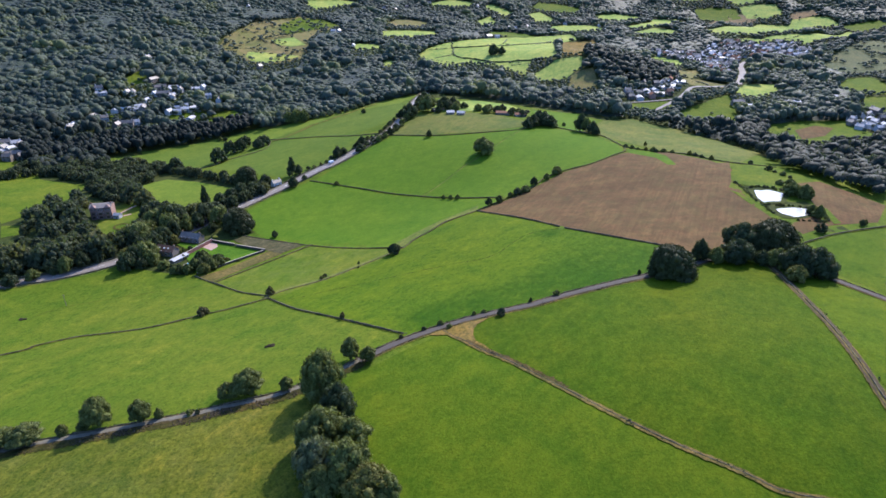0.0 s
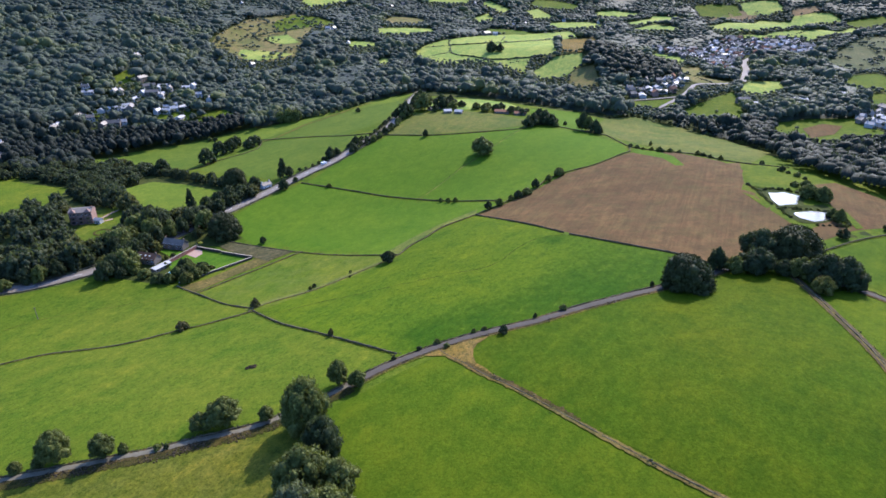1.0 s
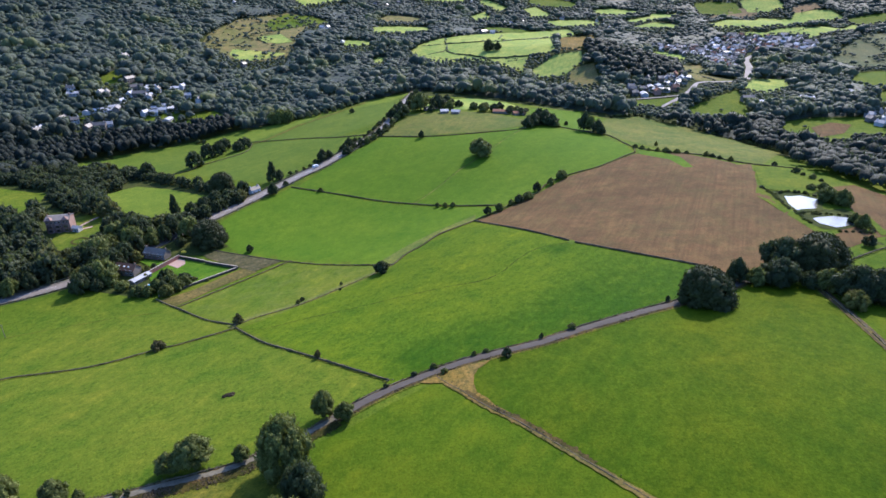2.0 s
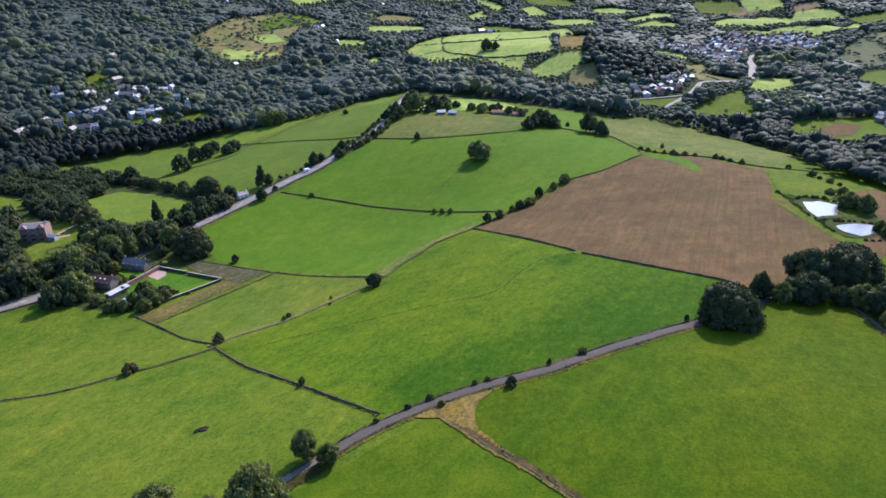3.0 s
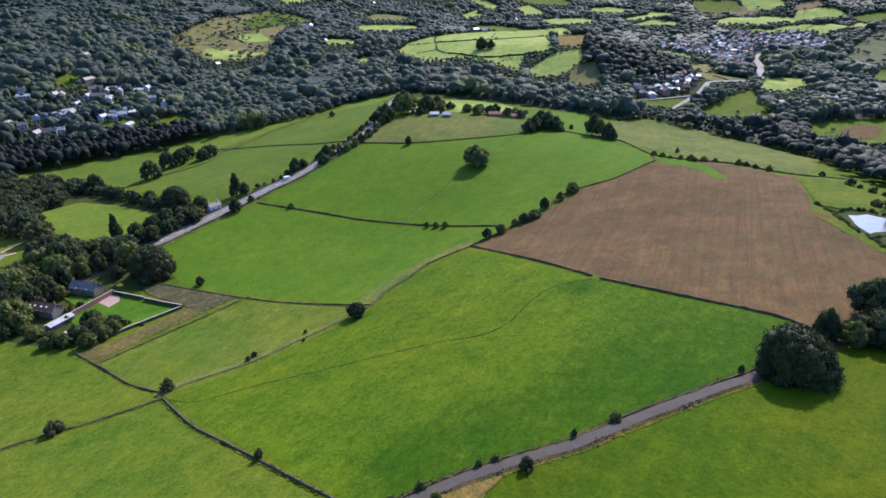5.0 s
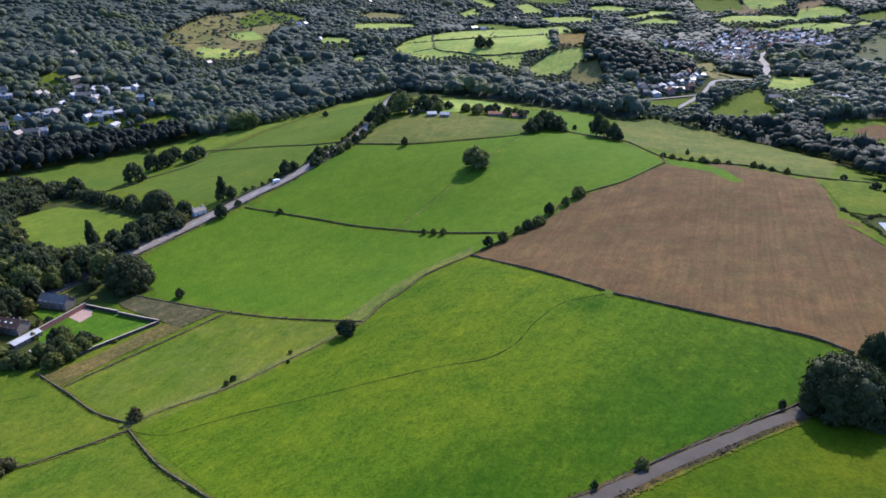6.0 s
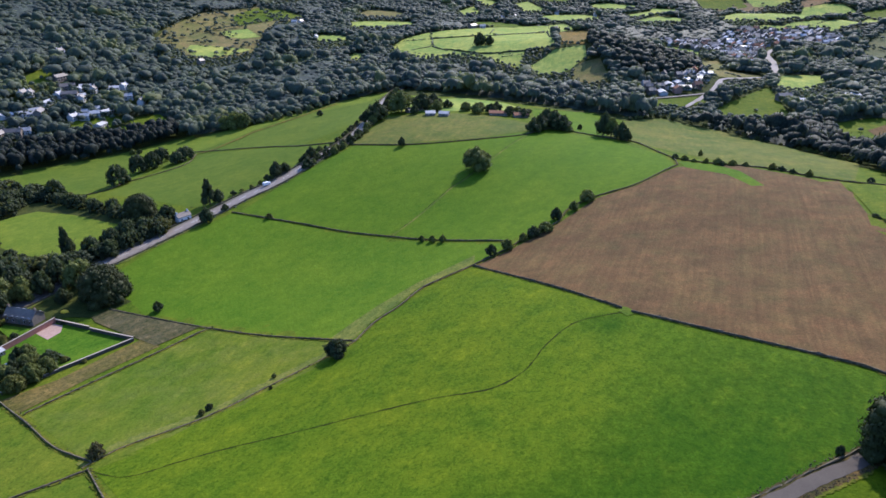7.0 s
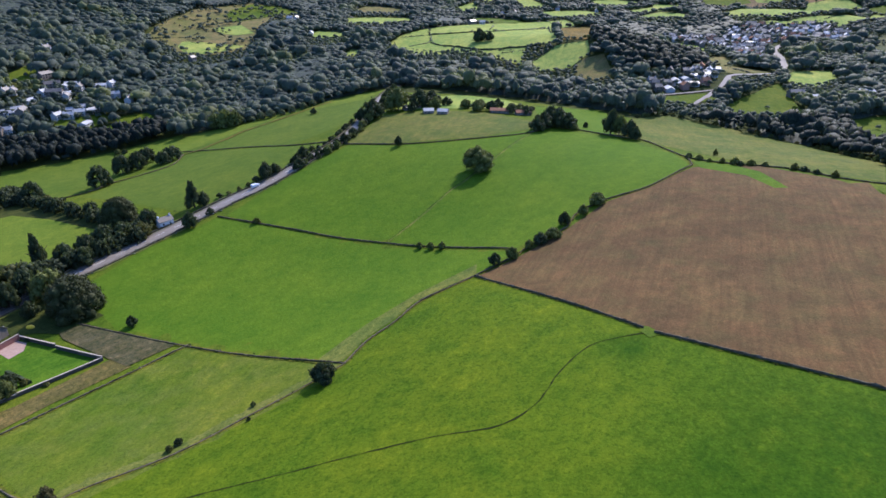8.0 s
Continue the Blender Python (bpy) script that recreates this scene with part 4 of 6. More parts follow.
BELTS = [
    [(-407, 514), (-408, 561), (-362, 566), (-317, 564), (-282, 562), (-246, 541), (-203, 513), (-167, 487)],
    [(-407, 514), (-381, 542), (-317, 514), (-288, 479)],
    [(-179, 444), (-168, 467), (-158, 481)],
]
PARK_BELT_A = [(-427, 578), (-411, 612), (-358, 589), (-314, 594), (-281, 561), (-278, 521), (-286, 503), (-310, 511), (-349, 524), (-378, 530)]
PARK_BELT_B = [(-322, 500), (-318, 520), (-284, 510), (-267, 484), (-270, 457), (-287, 463), (-305, 475)]
OUTLYING = [(-439.5, 680.1), (-451.8, 595.3), (-450.9, 613.5), (-438, 569.9), (-429, 583.8), (-450, 1412.9), (-324.4, 942.7), (-309.8, 991.2), (-183.7, 1142.5), (-245, 1286.5), (-234.3, 1290.2), (100, 1396.6), (114.8, 1398.8), (129.7, 1401.2), (157, 1429.2), (175.2, 1447.3), (65.3, 1256.9), (82.3, 1262.5), (-146.8, 1589.3), (-121.8, 1625.5), (-67.6, 1677.5), (-174.5, 1590.4), (54.9, 1658.8), (251, 1488.8), (322.9, 1461.3), (320.2, 1389.5), (321.9, 1342.7), (223.8, 867.5), (230.9, 831.3), (260.9, 861.2), (274.9, 855.8), (285.5, 860.8), (291.8, 861.1), (303.7, 862)]
VILLAGE_SPOTS = [(-460.3, 938), (-450.8, 941.1), (-413.5, 846), (-394.6, 823.5), (-385.1, 827.8), (-393.9, 803.4), (-383.7, 805.3), (-370.3, 828.2), (-356.7, 842.5), (-348.7, 852.3), (-370.2, 800.6), (-357.4, 756.3), (-348, 759.1), (-342.2, 768.2), (-335.8, 777.9), (-419, 745.8), (-409.9, 751.8), (-398.8, 754.9), (-390, 757.4), (-396.7, 704.4), (-388.7, 710.1), (-381.7, 717.1), (-440.8, 686.3), (-439.2, 697.9), (-463.7, 798.1), (-455.9, 787.6), (-426.6, 796.2), (-420.2, 798.2), (-432.2, 717.9), (-419.2, 718.5), (-313.8, 811.7), (-459, 615.4), (-455.4, 593.1), (-438.3, 580.8), (-458.2, 594.8), (-445.1, 593.6), (-466.9, 611.7), (-381.8, 836), (-376.5, 808), (-351, 775), (-347.1, 784.1), (-398.7, 764), (-327.2, 746), (-332.1, 823), (-397.1, 784)]
PARKING = [(516.7, 1044.3), (545.4, 1060.8), (533.3, 1003.1), (518.4, 994.1)]
KNOLL = [(193, 967), (263, 1168), (303, 1121), (338, 980), (312, 890), (268, 857), (221, 875), (214, 918)]
GARDEN_TREES = [(-170, 348), (-158, 340), (-144, 346), (-149, 355), (-167, 355)]
HEDGES = [
    [(147, 516), (156.7, 504), (168.4, 495.1), (189.3, 482.1), (200.7, 461.8), (214.8, 449.4)],
    [(235, 402), (225, 440), (222, 455)],
    [(-131.5, 528.5), (-114.0, 549.2), (-92.4, 585.0), (-74.0, 618.8), (-63.5, 677.5)],
    [(-78.6, 578.6), (-58.6, 614.6), (-47.5, 676.0)],
    [(167, 681), (205, 707), (245, 661), (265, 599), (268, 520)],
]

# ---- ground ----
def axis(lo, near_lo, near_hi, hi, fine):
    a = np.arange(near_lo, near_hi + 1, fine)
    left = near_lo - np.cumsum(fine * 1.16 ** np.arange(1, 60))
    right = near_hi + np.cumsum(fine * 1.16 ** np.arange(1, 60))
    return np.r_[left[left > lo][::-1], a, right[right < hi]]


gx, gy = axis(-4800, -560, 680, 4800, 10.0), axis(-3000, -170, 1500, 5200, 10.0)
X, Y = np.meshgrid(gx, gy)
Z = height(X, Y)
nx, ny = len(gx), len(gy)
cells = [(j * nx + i, j * nx + i + 1, (j + 1) * nx + i + 1, (j + 1) * nx + i) for j in range(ny - 1) for i in range(nx - 1)]
ground = mesh_object("ground", np.c_[X.ravel(), Y.ravel(), Z.ravel()].tolist(), cells, SCRUB, None, True)
tagged(ground, "rolling valley floor and hillsides of rough dark grass", "ground", "", "structure")

OPEN_LAND = [(-330, 615), (-263, 661), (-185, 710), (-93, 773), (-40, 812), (64, 750), (145, 710), (200, 698), (235, 640), (262, 500), (300, 420), (330, 300), (400, -200), (-700, -200), (-560, 430), (-410, 530)]
draped("rough_pasture", [(-200, -150), (330, -150), (330, 300), (290, 420), (255, 500), (225, 640), (140, 700), (-40, 780), (-185, 700), (-325, 610), (-250, 545), (-150, 500), (-170, 440), (-185, 400), (-150, 372), (-170, 325), (-235, 335), (-330, 260), (-300, 150)], 0.06, PASTURE, 12.0, "rough grass between the walled fields", "grass")

FIELD_KINDS = dict(
    near_west=(PASTURE, "bright yellow-green pasture sloping down from the lane"), rough_corner=(ROUGH, "rough olive grass field below the lane"),
    south=(MEADOW, "smooth green meadow between tree row and track"), east=(EAST, "large bright green meadow beside the lane"),
    far_east=(MEADOW, "green meadow between farm track and lane"), northwest_strip=(PASTURE, "pale green pasture below the dark wood"),
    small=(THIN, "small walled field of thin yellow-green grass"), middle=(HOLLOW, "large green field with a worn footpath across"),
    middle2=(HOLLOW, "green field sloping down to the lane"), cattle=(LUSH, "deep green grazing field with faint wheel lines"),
    lone_tree=(LUSH, "deep green hill field with a single tree"), stubble=(STUBBLE, "brown harvested stubble field with faint rows"),
    stubble_e=(STUBBLE, "brown stubble running down to the ponds"), pale=(PALE, "pale dry-grass field below the farm"),
    crest_e=(LUSH, "green field on the crest of the hill"), crest_back=(HAZED_GREEN, "bright green field behind the farm"),
    pale_e=(PALE, "long pale green field falling to the valley"), hill_w=(HILL, "green hill field beyond the main road"),
    hill_w_b=(HILL, "green field between road and hedge line"), park=(BRIGHT, "bright lawn enclosed by parkland trees"),
    far_west=(PASTURE, "pale green parkland field beyond the wood"), manor_lawn=(THIN, "lawn in front of the stone hall"),
    pond_green=(PASTURE, "rough green bank above the ponds"), brown_e=(STUBBLE, "brown stubble field behind the ponds"),
    right_top=(MEADOW, "bright green field above the lane"), plot=(PLOT, "bare grey-brown cultivated plot"),
    path_strip=(WORN, "strip of pale uncut grass beside the wall"), tongue=(LUSH, "tongue of green grass in the stubble"), pond_edge=(PASTURE, "green grass margin beside the ponds"), pond_edge_e=(PASTURE, "green margin east of the ponds"), west_strip=(PASTURE, "pale green field edge by the wood"),
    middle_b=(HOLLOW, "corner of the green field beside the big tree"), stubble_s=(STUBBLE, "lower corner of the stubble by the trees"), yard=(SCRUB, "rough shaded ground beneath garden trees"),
    hill_w_c=(HILL, "green foot of the hill field below the plantation"),
    # the strip's sunlight is painted by the brighter grass material
    hill_top=(BRIGHT, "yellow-green strip on the far slope, sunlight put into its colour"),
    dry_strip=(STRIP, "strip of dry golden grass outside the garden wall"))
OVERLAID = ("tongue", "pond_edge", "pond_edge_e", "path_strip", "plot", "hill_top", "yard", "dry_strip", "pond_green")
for i, (key, outline) in enumerate(FIELDS.items()):
    material, label = FIELD_KINDS[key]
    draped("field", outline, 0.25 if key.startswith("stubble") else 0.16 + 0.01 * (i % 9) + (0.13 if key in OVERLAID else 0), material, 8.0, label)

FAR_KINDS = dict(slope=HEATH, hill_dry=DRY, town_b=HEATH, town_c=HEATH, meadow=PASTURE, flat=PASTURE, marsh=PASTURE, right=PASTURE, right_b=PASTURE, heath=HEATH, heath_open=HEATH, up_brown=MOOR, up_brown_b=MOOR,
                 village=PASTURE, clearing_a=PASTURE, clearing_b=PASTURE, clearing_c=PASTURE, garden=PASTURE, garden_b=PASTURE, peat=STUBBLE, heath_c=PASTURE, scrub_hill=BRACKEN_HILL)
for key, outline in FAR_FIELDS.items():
    draped("far_field", outline, 0.9 if key in ("peat", "heath_g") else 0.4 if key == "heath_open" else 0.6, FAR_KINDS.get(key, HAZED_GREEN), 14.0, "distant field among the valley woods, seen from above")

patchwork = random.Random(31)
for col in range(10):
    for row in range(6):
        x, y = -250 + col * 128 + patchwork.uniform(-25, 25), 1330 + row * 118 + patchwork.uniform(-25, 25)
        w, d, turn = patchwork.uniform(38, 62), patchwork.uniform(30, 52), patchwork.uniform(-0.5, 0.5)
        clash = any(np.hypot(*(np.mean(f, axis=0) - (x, y))) < 95 for f in FAR_FIELDS.values())
        if not clash and patchwork.random() < 0.42:
            corners = [(-w, -d), (-w * 0.1, -d * 1.2), (w, -d * 0.8), (w * 1.1, d * 0.7), (0, d), (-w * 0.9, d * 0.8)]
            FAR_FIELDS["patch_%d_%d" % (col, row)] = [(x + a * math.cos(turn) - b * math.sin(turn), y + a * math.sin(turn) + b * math.cos(turn)) for a, b in corners]
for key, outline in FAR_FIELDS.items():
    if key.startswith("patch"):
        draped("far_field", outline, 0.6, patchwork.choice((HAZED_GREEN, HAZED_GREEN, PASTURE, HEATH)), 20.0, "small distant field in the hillside patchwork")

# ---- ways ----
tagged(ribbon("verge", LANE[:12], 4.4, 0.29, BROWN_VERGE, 0.4, 0, 0.2, 2), "brown dry grass verges along the lane", "verge", "", "structure")
tagged(ribbon("verge", LANE[11:], 6.0, 0.28, BROWN_VERGE, 0.4, 0, 0.2, 3), "brown dry grass verges along the lane", "verge", "", "structure")
tagged(ribbon("lane", LANE[:12], 2.3, 0.36, GRAVEL, 1.0, 0, 0.14, 4, 0.05), "narrow pale worn lane beside the hedge trees", "road", "", "structure")
tagged(ribbon("lane", LANE[11:], 3.35, 0.355, ASPHALT, 2.0, 0, 0.12, 4, 0.05), "narrow pale grey tarmac lane", "road", "", "structure")
tagged(ribbon("lane_bank", LANE[:12], 3.2, 0.22, BRACKEN, 0.35, -3.4, 0.35, 44), "bank of dark bracken and rough grass below the lane", "verge", "", "structure")
tagged(ribbon("lane_bank", LANE[11:21], 1.1, 0.25, ROUGH, 0.4, -3.2, 0.22, 45), "fringe of faded uncut grass below the lane", "verge", "", "structure")
tagged(ribbon("road_verge", ROAD, 15.0, 0.30, PALE, 4.0, 0, 0.5, 5), "grass verges beside the main road", "verge", "", "structure")
tagged(ribbon("road", ROAD, 6.4, 0.38, ROAD_GREY, 4.0, 0, 0.1, 6, 0.06), "grey two-lane main road with a centre line", "road", "", "structure")
for side in (-1, 1):
    tagged(ribbon("pavement", ROAD, 1.3, 0.44, ROAD_GREY, 4.0, side * 4.0, 0.05, 7), "pale pavement beside the main road", "pavement", "", "structure")
centre = smooth_line(ROAD, 6.0)
for i in range(0, len(centre) - 1, 2):
    tagged(ribbon("road_marking", [centre[i], centre[i + 1]], 0.22, 0.47, PAINT, 3.0), "white dashed centre line of the road", "road marking", "", "structure")
tagged(ribbon("farm_track", TRACK_A, 2.0, 0.32, TRACK, 1.0, 0, 0.12, 8), "dry grass track with a wall along its middle", "track", "", "structure")
tagged(ribbon("track_bank", TRACK_A[2:7], 1.5, 0.37, BROWN_VERGE, 0.6, 1.1, 0.3, 17), "dark brown bank of dead bracken along the track", "verge", "", "structure")
tagged(ribbon("farm_track", TRACK_B, 3.6, 0.32, TRACK, 1.2, 0, 0.12, 9), "dry grass farm track with two earth ruts", "track", "", "structure")
for side in (-1.1, 1.1):
    tagged(ribbon("wheel_rut", TRACK_B, 0.7, 0.37, EARTH, 2.0, side, 0.12, 10), "brown earth wheel rut of the farm track", "track", "", "structure")
tagged(ribbon("footpath", PATH_F, 0.3, 0.33, TRODDEN, 3.0, 0, 0.12, 11), "narrow trodden footpath across the grass", "path", "", "structure")
tagged(ribbon("footpath", PATH_U, 1.0, 0.33, WORN, 3.0, -0.6, 0.2, 12), "faint pale worn line up the hill field", "path", "", "structure")
tagged(ribbon("footpath", PATH_U, 0.22, 0.35, TRODDEN, 3.0, 0.35, 0.1, 13), "thin dark trodden line up the hill field", "path", "", "structure")
draped("dry_corner", [(-9, 204.6), (-4.2, 208.2), (1.5, 210.8), (14.8, 215), (10.4, 209.2), (8.4, 203.4), (8.5, 197.7), (10.6, 192.5), (16.3, 184.6), (21.8, 178.2), (18.7, 178), (13.2, 184), (8.1, 190.5), (3.4, 197), (-1.4, 203), (-5.4, 204)], 0.34, DRY, 2.0, "patch of straw-coloured dry grass at the junction", "grass", None, 0.3)
tagged(ribbon("footpath", [(-230.2, 282.5), (-218.2, 293.5), (-194.4, 302.5), (-169.6, 309.7), (-148.3, 313.1)], 0.45, 0.33, ROUGH, 3.0, 0, 0.15, 14), "faint trodden line across the pasture", "path", "", "structure")
for way in ([(-257.8, 430), (-251.2, 436.2)], [(-261, 436.5), (-259.2, 446.1), (-256.6, 456.1)]):
    tagged(ribbon("drive", way, 1.8, 0.42, PAVING, 2.0, 0, 0.1, 15), "pale gravel drive on the hall lawn", "path", "", "structure")
ring = [(-246.3 + 5.2 * math.cos(a * 0.42), 411.3 + 5.2 * math.sin(a * 0.42)) for a in range(15)]
tagged(ribbon("flower_bed", ring, 1.5, 0.44, BROWN_VERGE, 1.0, 0, 0.15, 16), "round brown flower bed in the hall lawn", "flower bed", "", "structure")
tagged(ribbon("footpath", [(-203.4, 652), (-189.7, 659), (-183.2, 671.6), (-174.2, 685.5), (-165.9, 703.5), (-153.9, 713), (-146.6, 721.3), (-128.5, 738.1), (-107.8, 761.1), (-98.4, 768)], 2.4, 0.7, DRY, 3.0, 0, 0.3, 18), "strip of dry ochre grass between two hill fields", "path", "", "structure")
# road and river in one surface; the water's reflection is only pale colour
tagged(ribbon("valley_road", RIVER, 5.0, 0.9, PALE_ROAD, 8.0, 0, 0.6, 13), "pale strip for road and river along the valley floor", "road", "", "structure")
tagged(ribbon("canal", CANAL, 3.0, 0.9, PALE_ROAD, 8.0), "narrow pale lane along the valley floor", "road", "", "structure")
tagged(ribbon("street", STREET, 9.0, 0.9, PALE_ROAD, 8.0, 0, 0.5), "wide pale street into the town", "road", "", "structure")

draped("car_park", PARKING, 0.9, PALE_ROAD, 14.0, "pale open car park in the town", "car park")

# ---- ponds ----
for outline, bed in ((POND_A, POND_BEDS[0]), (POND_B, POND_BEDS[1])):
    c = np.mean(outline, axis=0)
    wide = [tuple(c + (np.array(q) - c) * 1.35) for q in outline]
    draped("pond_bank", wide, 0.34, SCRUB, 4.0, "rough dark grassy bank round the pond", "bank", None, 0.6)
    draped("pond", outline, 0, WATER, 4.0, "still pond reflecting the white sky", "pond", bed[3] + 0.55, 0.3)

# ---- field walls ----
tagged(ribbon("bank", BANK_WALL, 4.0, 0.29, WORN, 1.0, -2.4, 0.5, 49), "bank of pale uncut grass along the low wall", "verge", "", "structure")
draped("gateway", [(61, 327.2), (63, 330), (65.8, 326.4), (64.5, 323.5), (62, 323)], 0.36, THIN, 1.5, "trodden pale grass in the wall gap", "grass", None, 0.3)
WALL_LABEL = "long grey dry-stone field wall with uneven top"
for i, (high, run) in enumerate(WALL_RUNS):
    wall_along("dry_stone_wall", run, high * 0.85, 0.5, STONE, WALL_LABEL, ragged=0.2, step=1.0, seed=20 + i)
    tagged(ribbon("wall_verge", run, 1.9, 0.30 + 0.002 * i, ROUGH, 1.0, 0, 0.28, 50 + i), "uncut grass along the foot of the wall", "verge", "", "structure")
wall_along("dry_stone_wall", LANE[:12], 0.5, 0.4, STONE, "low overgrown stone wall beside the lane", 1.8, 0.45, seed=80)
wall_along("dry_stone_wall", LANE[11:], 0.5, 0.4, STONE, "low overgrown stone wall beside the lane", 2.35, 0.45, seed=81)
wall_along("dry_stone_wall", TRACK_A, 0.4, 0.4, STONE, "grey stone wall along the farm track", 0.2, 0.3, seed=83)
wall_along("dry_stone_wall", TRACK_B, 0.6, 0.5, STONE, "overgrown stone wall between the wheel ruts", 0.1, 0.4, seed=84)
for i, side in enumerate((-5.8, 5.8)):
    wall_along("dry_stone_wall", ROAD, 1.1, 0.7, STONE, "stone wall beside the main road", side, 0.2, seed=86 + i)


# ---- trees ----
def ball(level):
    bm = bmesh.new()
    bmesh.ops.create_icosphere(bm, subdivisions=level, radius=1.0)
    v = np.array([tuple(q.co) for q in bm.verts])
    f = np.array([[q.index for q in p.verts] for p in bm.faces])
    bm.free()
    return v, f


def icosahedron():
    bm = bmesh.new()
    bmesh.ops.create_icosphere(bm, subdivisions=1, radius=1.0)
    v = np.array([tuple(q.co) for q in bm.verts])
    f = np.array([[q.index for q in p.verts] for p in bm.faces])
    bm.free()
    return v, f


BALL_0, BALL_1, BALL_2 = icosahedron(), ball(2), ball(3)


def crown_shape(seed, lobes=26, sprays=2400, leaf=0.05, base=BALL_1, cone=False, dome=False, bough=1.0):
    """A crown of unit radius and height: many uneven lobes with small leaf sprays standing off them."""
    rng = np.random.default_rng(seed)
    verts, faces, n, spots = [], [], 0, []
    lean = rng.uniform(-0.12, 0.12, 2)
    for i in range(lobes):
        h = (i + 0.5) / lobes
        a = i * 2.4 + rng.uniform(-0.5, 0.5)
        if cone:
            ring, s, z = 0.5 * (1 - h) + 0.08, 0.36 * (1 - 0.7 * h), h
        elif dome:
            ring, s, z = math.sqrt(1 - (0.96 * h) ** 2) * rng.uniform(0.6, 0.86), rng.uniform(0.2, 0.31), 0.06 + 0.72 * h
        else:
            ring = math.sqrt(max(0.0, 1 - (1.75 * h - 0.52) ** 2)) * rng.uniform(0.45, 0.82)
            s, z = rng.uniform(0.2, 0.38) * (1.12 - 0.25 * h), 0.14 + 0.72 * h
        s *= bough
        c = np.array([math.cos(a) * ring + lean[0] * h, math.sin(a) * ring + lean[1] * h, z])
        spots.append((c, s * np.array([1, 1, 0.62])))
        v, f = base
        lump = 1 + 0.16 * rng.normal(0, 1, len(v))
        verts.append(c + v * lump[:, None] * spots[-1][1] * 0.9)
        faces.append(f + n)
        n += len(v)
    per = sprays // lobes
    for c, s in spots:
        d = rng.normal(0, 1, (per, 3))
        d[:, 2] = d[:, 2] * 0.8 + 0.3
        d /= np.linalg.norm(d, axis=1)[:, None]
        where = c + d * s * rng.uniform(0.85, 1.2, (per, 1))
        u = np.cross(d, rng.normal(0, 1, (per, 3)))
        u /= np.maximum(np.linalg.norm(u, axis=1), 1e-6)[:, None]
        w = np.cross(d, u) + d * rng.normal(0, 0.7, (per, 1))
        size = leaf * rng.uniform(0.6, 1.4, (per, 1))
        tri = np.stack([where - u * size, where + u * size + d * size * 0.5, where + w * size * 1.5], 1)
        verts.append(tri.reshape(-1, 3))
        faces.append(n + np.arange(per * 3).reshape(-1, 3))
        n += per * 3
    v = np.vstack(verts)
    v[:, 2] -= np.percentile(v[:, 2], 0.5)
    v[:, 2] /= np.percentile(v[:, 2], 99.7)
    v[:, :2] /= np.percentile(np.hypot(v[:, 0], v[:, 1]), 98.5)
    return v, np.vstack(faces)


def crown_mesh(name, seed, material, *shape):
    v, f = crown_shape(seed, *shape)
    me = bpy.data.meshes.new(name)
    me.from_pydata(v.tolist(), [], f.tolist())
    me.materials.append(material)
    me.polygons.foreach_set("use_smooth", [True] * len(me.polygons))
    return me


def trunk_mesh(seed, low=0.32):
    """A tapered trunk with limbs reaching into the crown; one unit is the tree's height."""
    rng = random.Random(seed)
    verts, faces = [], []

    def limb(a, b, ra, rb):
        a, b = Vector(a), Vector(b)
        q = (b - a).to_track_quat("Z", "Y")
        k = len(verts)
        for c, r in ((a, ra), ((a + b) / 2 + Vector((rng.uniform(-0.01, 0.01), rng.uniform(-0.01, 0.01), 0)), (ra + rb) / 2), (b, rb)):
            for i in range(6):
                verts.append(tuple(c + q @ Vector((math.cos(i * 1.0472) * r, math.sin(i * 1.0472) * r, 0))))
        for ring in range(2):
            for i in range(6):
                faces.append((k + ring * 6 + i, k + ring * 6 + (i + 1) % 6, k + ring * 6 + 6 + (i + 1) % 6, k + ring * 6 + 6 + i))

    limb((0, 0, -0.06), (0, 0, low), 0.035, 0.024)
    limb((0, 0, low), (0.01, 0.01, 0.75), 0.024, 0.008)
    for i in range(5):
        a = i * 1.2566 + rng.uniform(-0.3, 0.3)
        limb((0, 0, low * rng.uniform(0.8, 1.3)), (math.cos(a) * 0.26, math.sin(a) * 0.26, rng.uniform(0.5, 0.7)), 0.014, 0.005)
    me = bpy.data.meshes.new("trunk")
    me.from_pydata(verts, [], faces)
    me.materials.append(BARK)
    return me


def crown_set(sprays, leaf, lobes, base, bough=1.0, dome=False):
    kinds = [LEAF] * 6 + [LEAF_YELLOW, LEAF_DARK, LEAF_DARK, LEAF_GREY]
    return [crown_mesh("crown", 100 + i, m, lobes + i % 5, sprays, leaf, base, False, dome, bough) for i, m in enumerate(kinds)]


FINE, CROWNS, COARSE = crown_set(7200, 0.032, 72, BALL_0, 0.72), crown_set(2000, 0.056, 20, BALL_0), crown_set(1300, 0.06, 46, BALL_0, 0.8, True)
CONE = crown_mesh("crown", 130, LEAF_DARK, 16, 2400, 0.045, BALL_0, True)
BUSHES = [crown_mesh("crown", 140 + i, (LEAF, LEAF_DARK, LEAF_YELLOW, RUSSET_LEAF)[i], 12, 800, 0.09, BALL_0) for i in range(4)]
TRUNKS = [trunk_mesh(7), trunk_mesh(8)]
DOMES = [crown_mesh("crown", 150 + i, (OAK_LEAF, OAK_LEAF, LEAF)[i], 120, 12000, 0.030, BALL_0, False, True, 1.0) for i in range(3)]
DICE = random.Random(5)


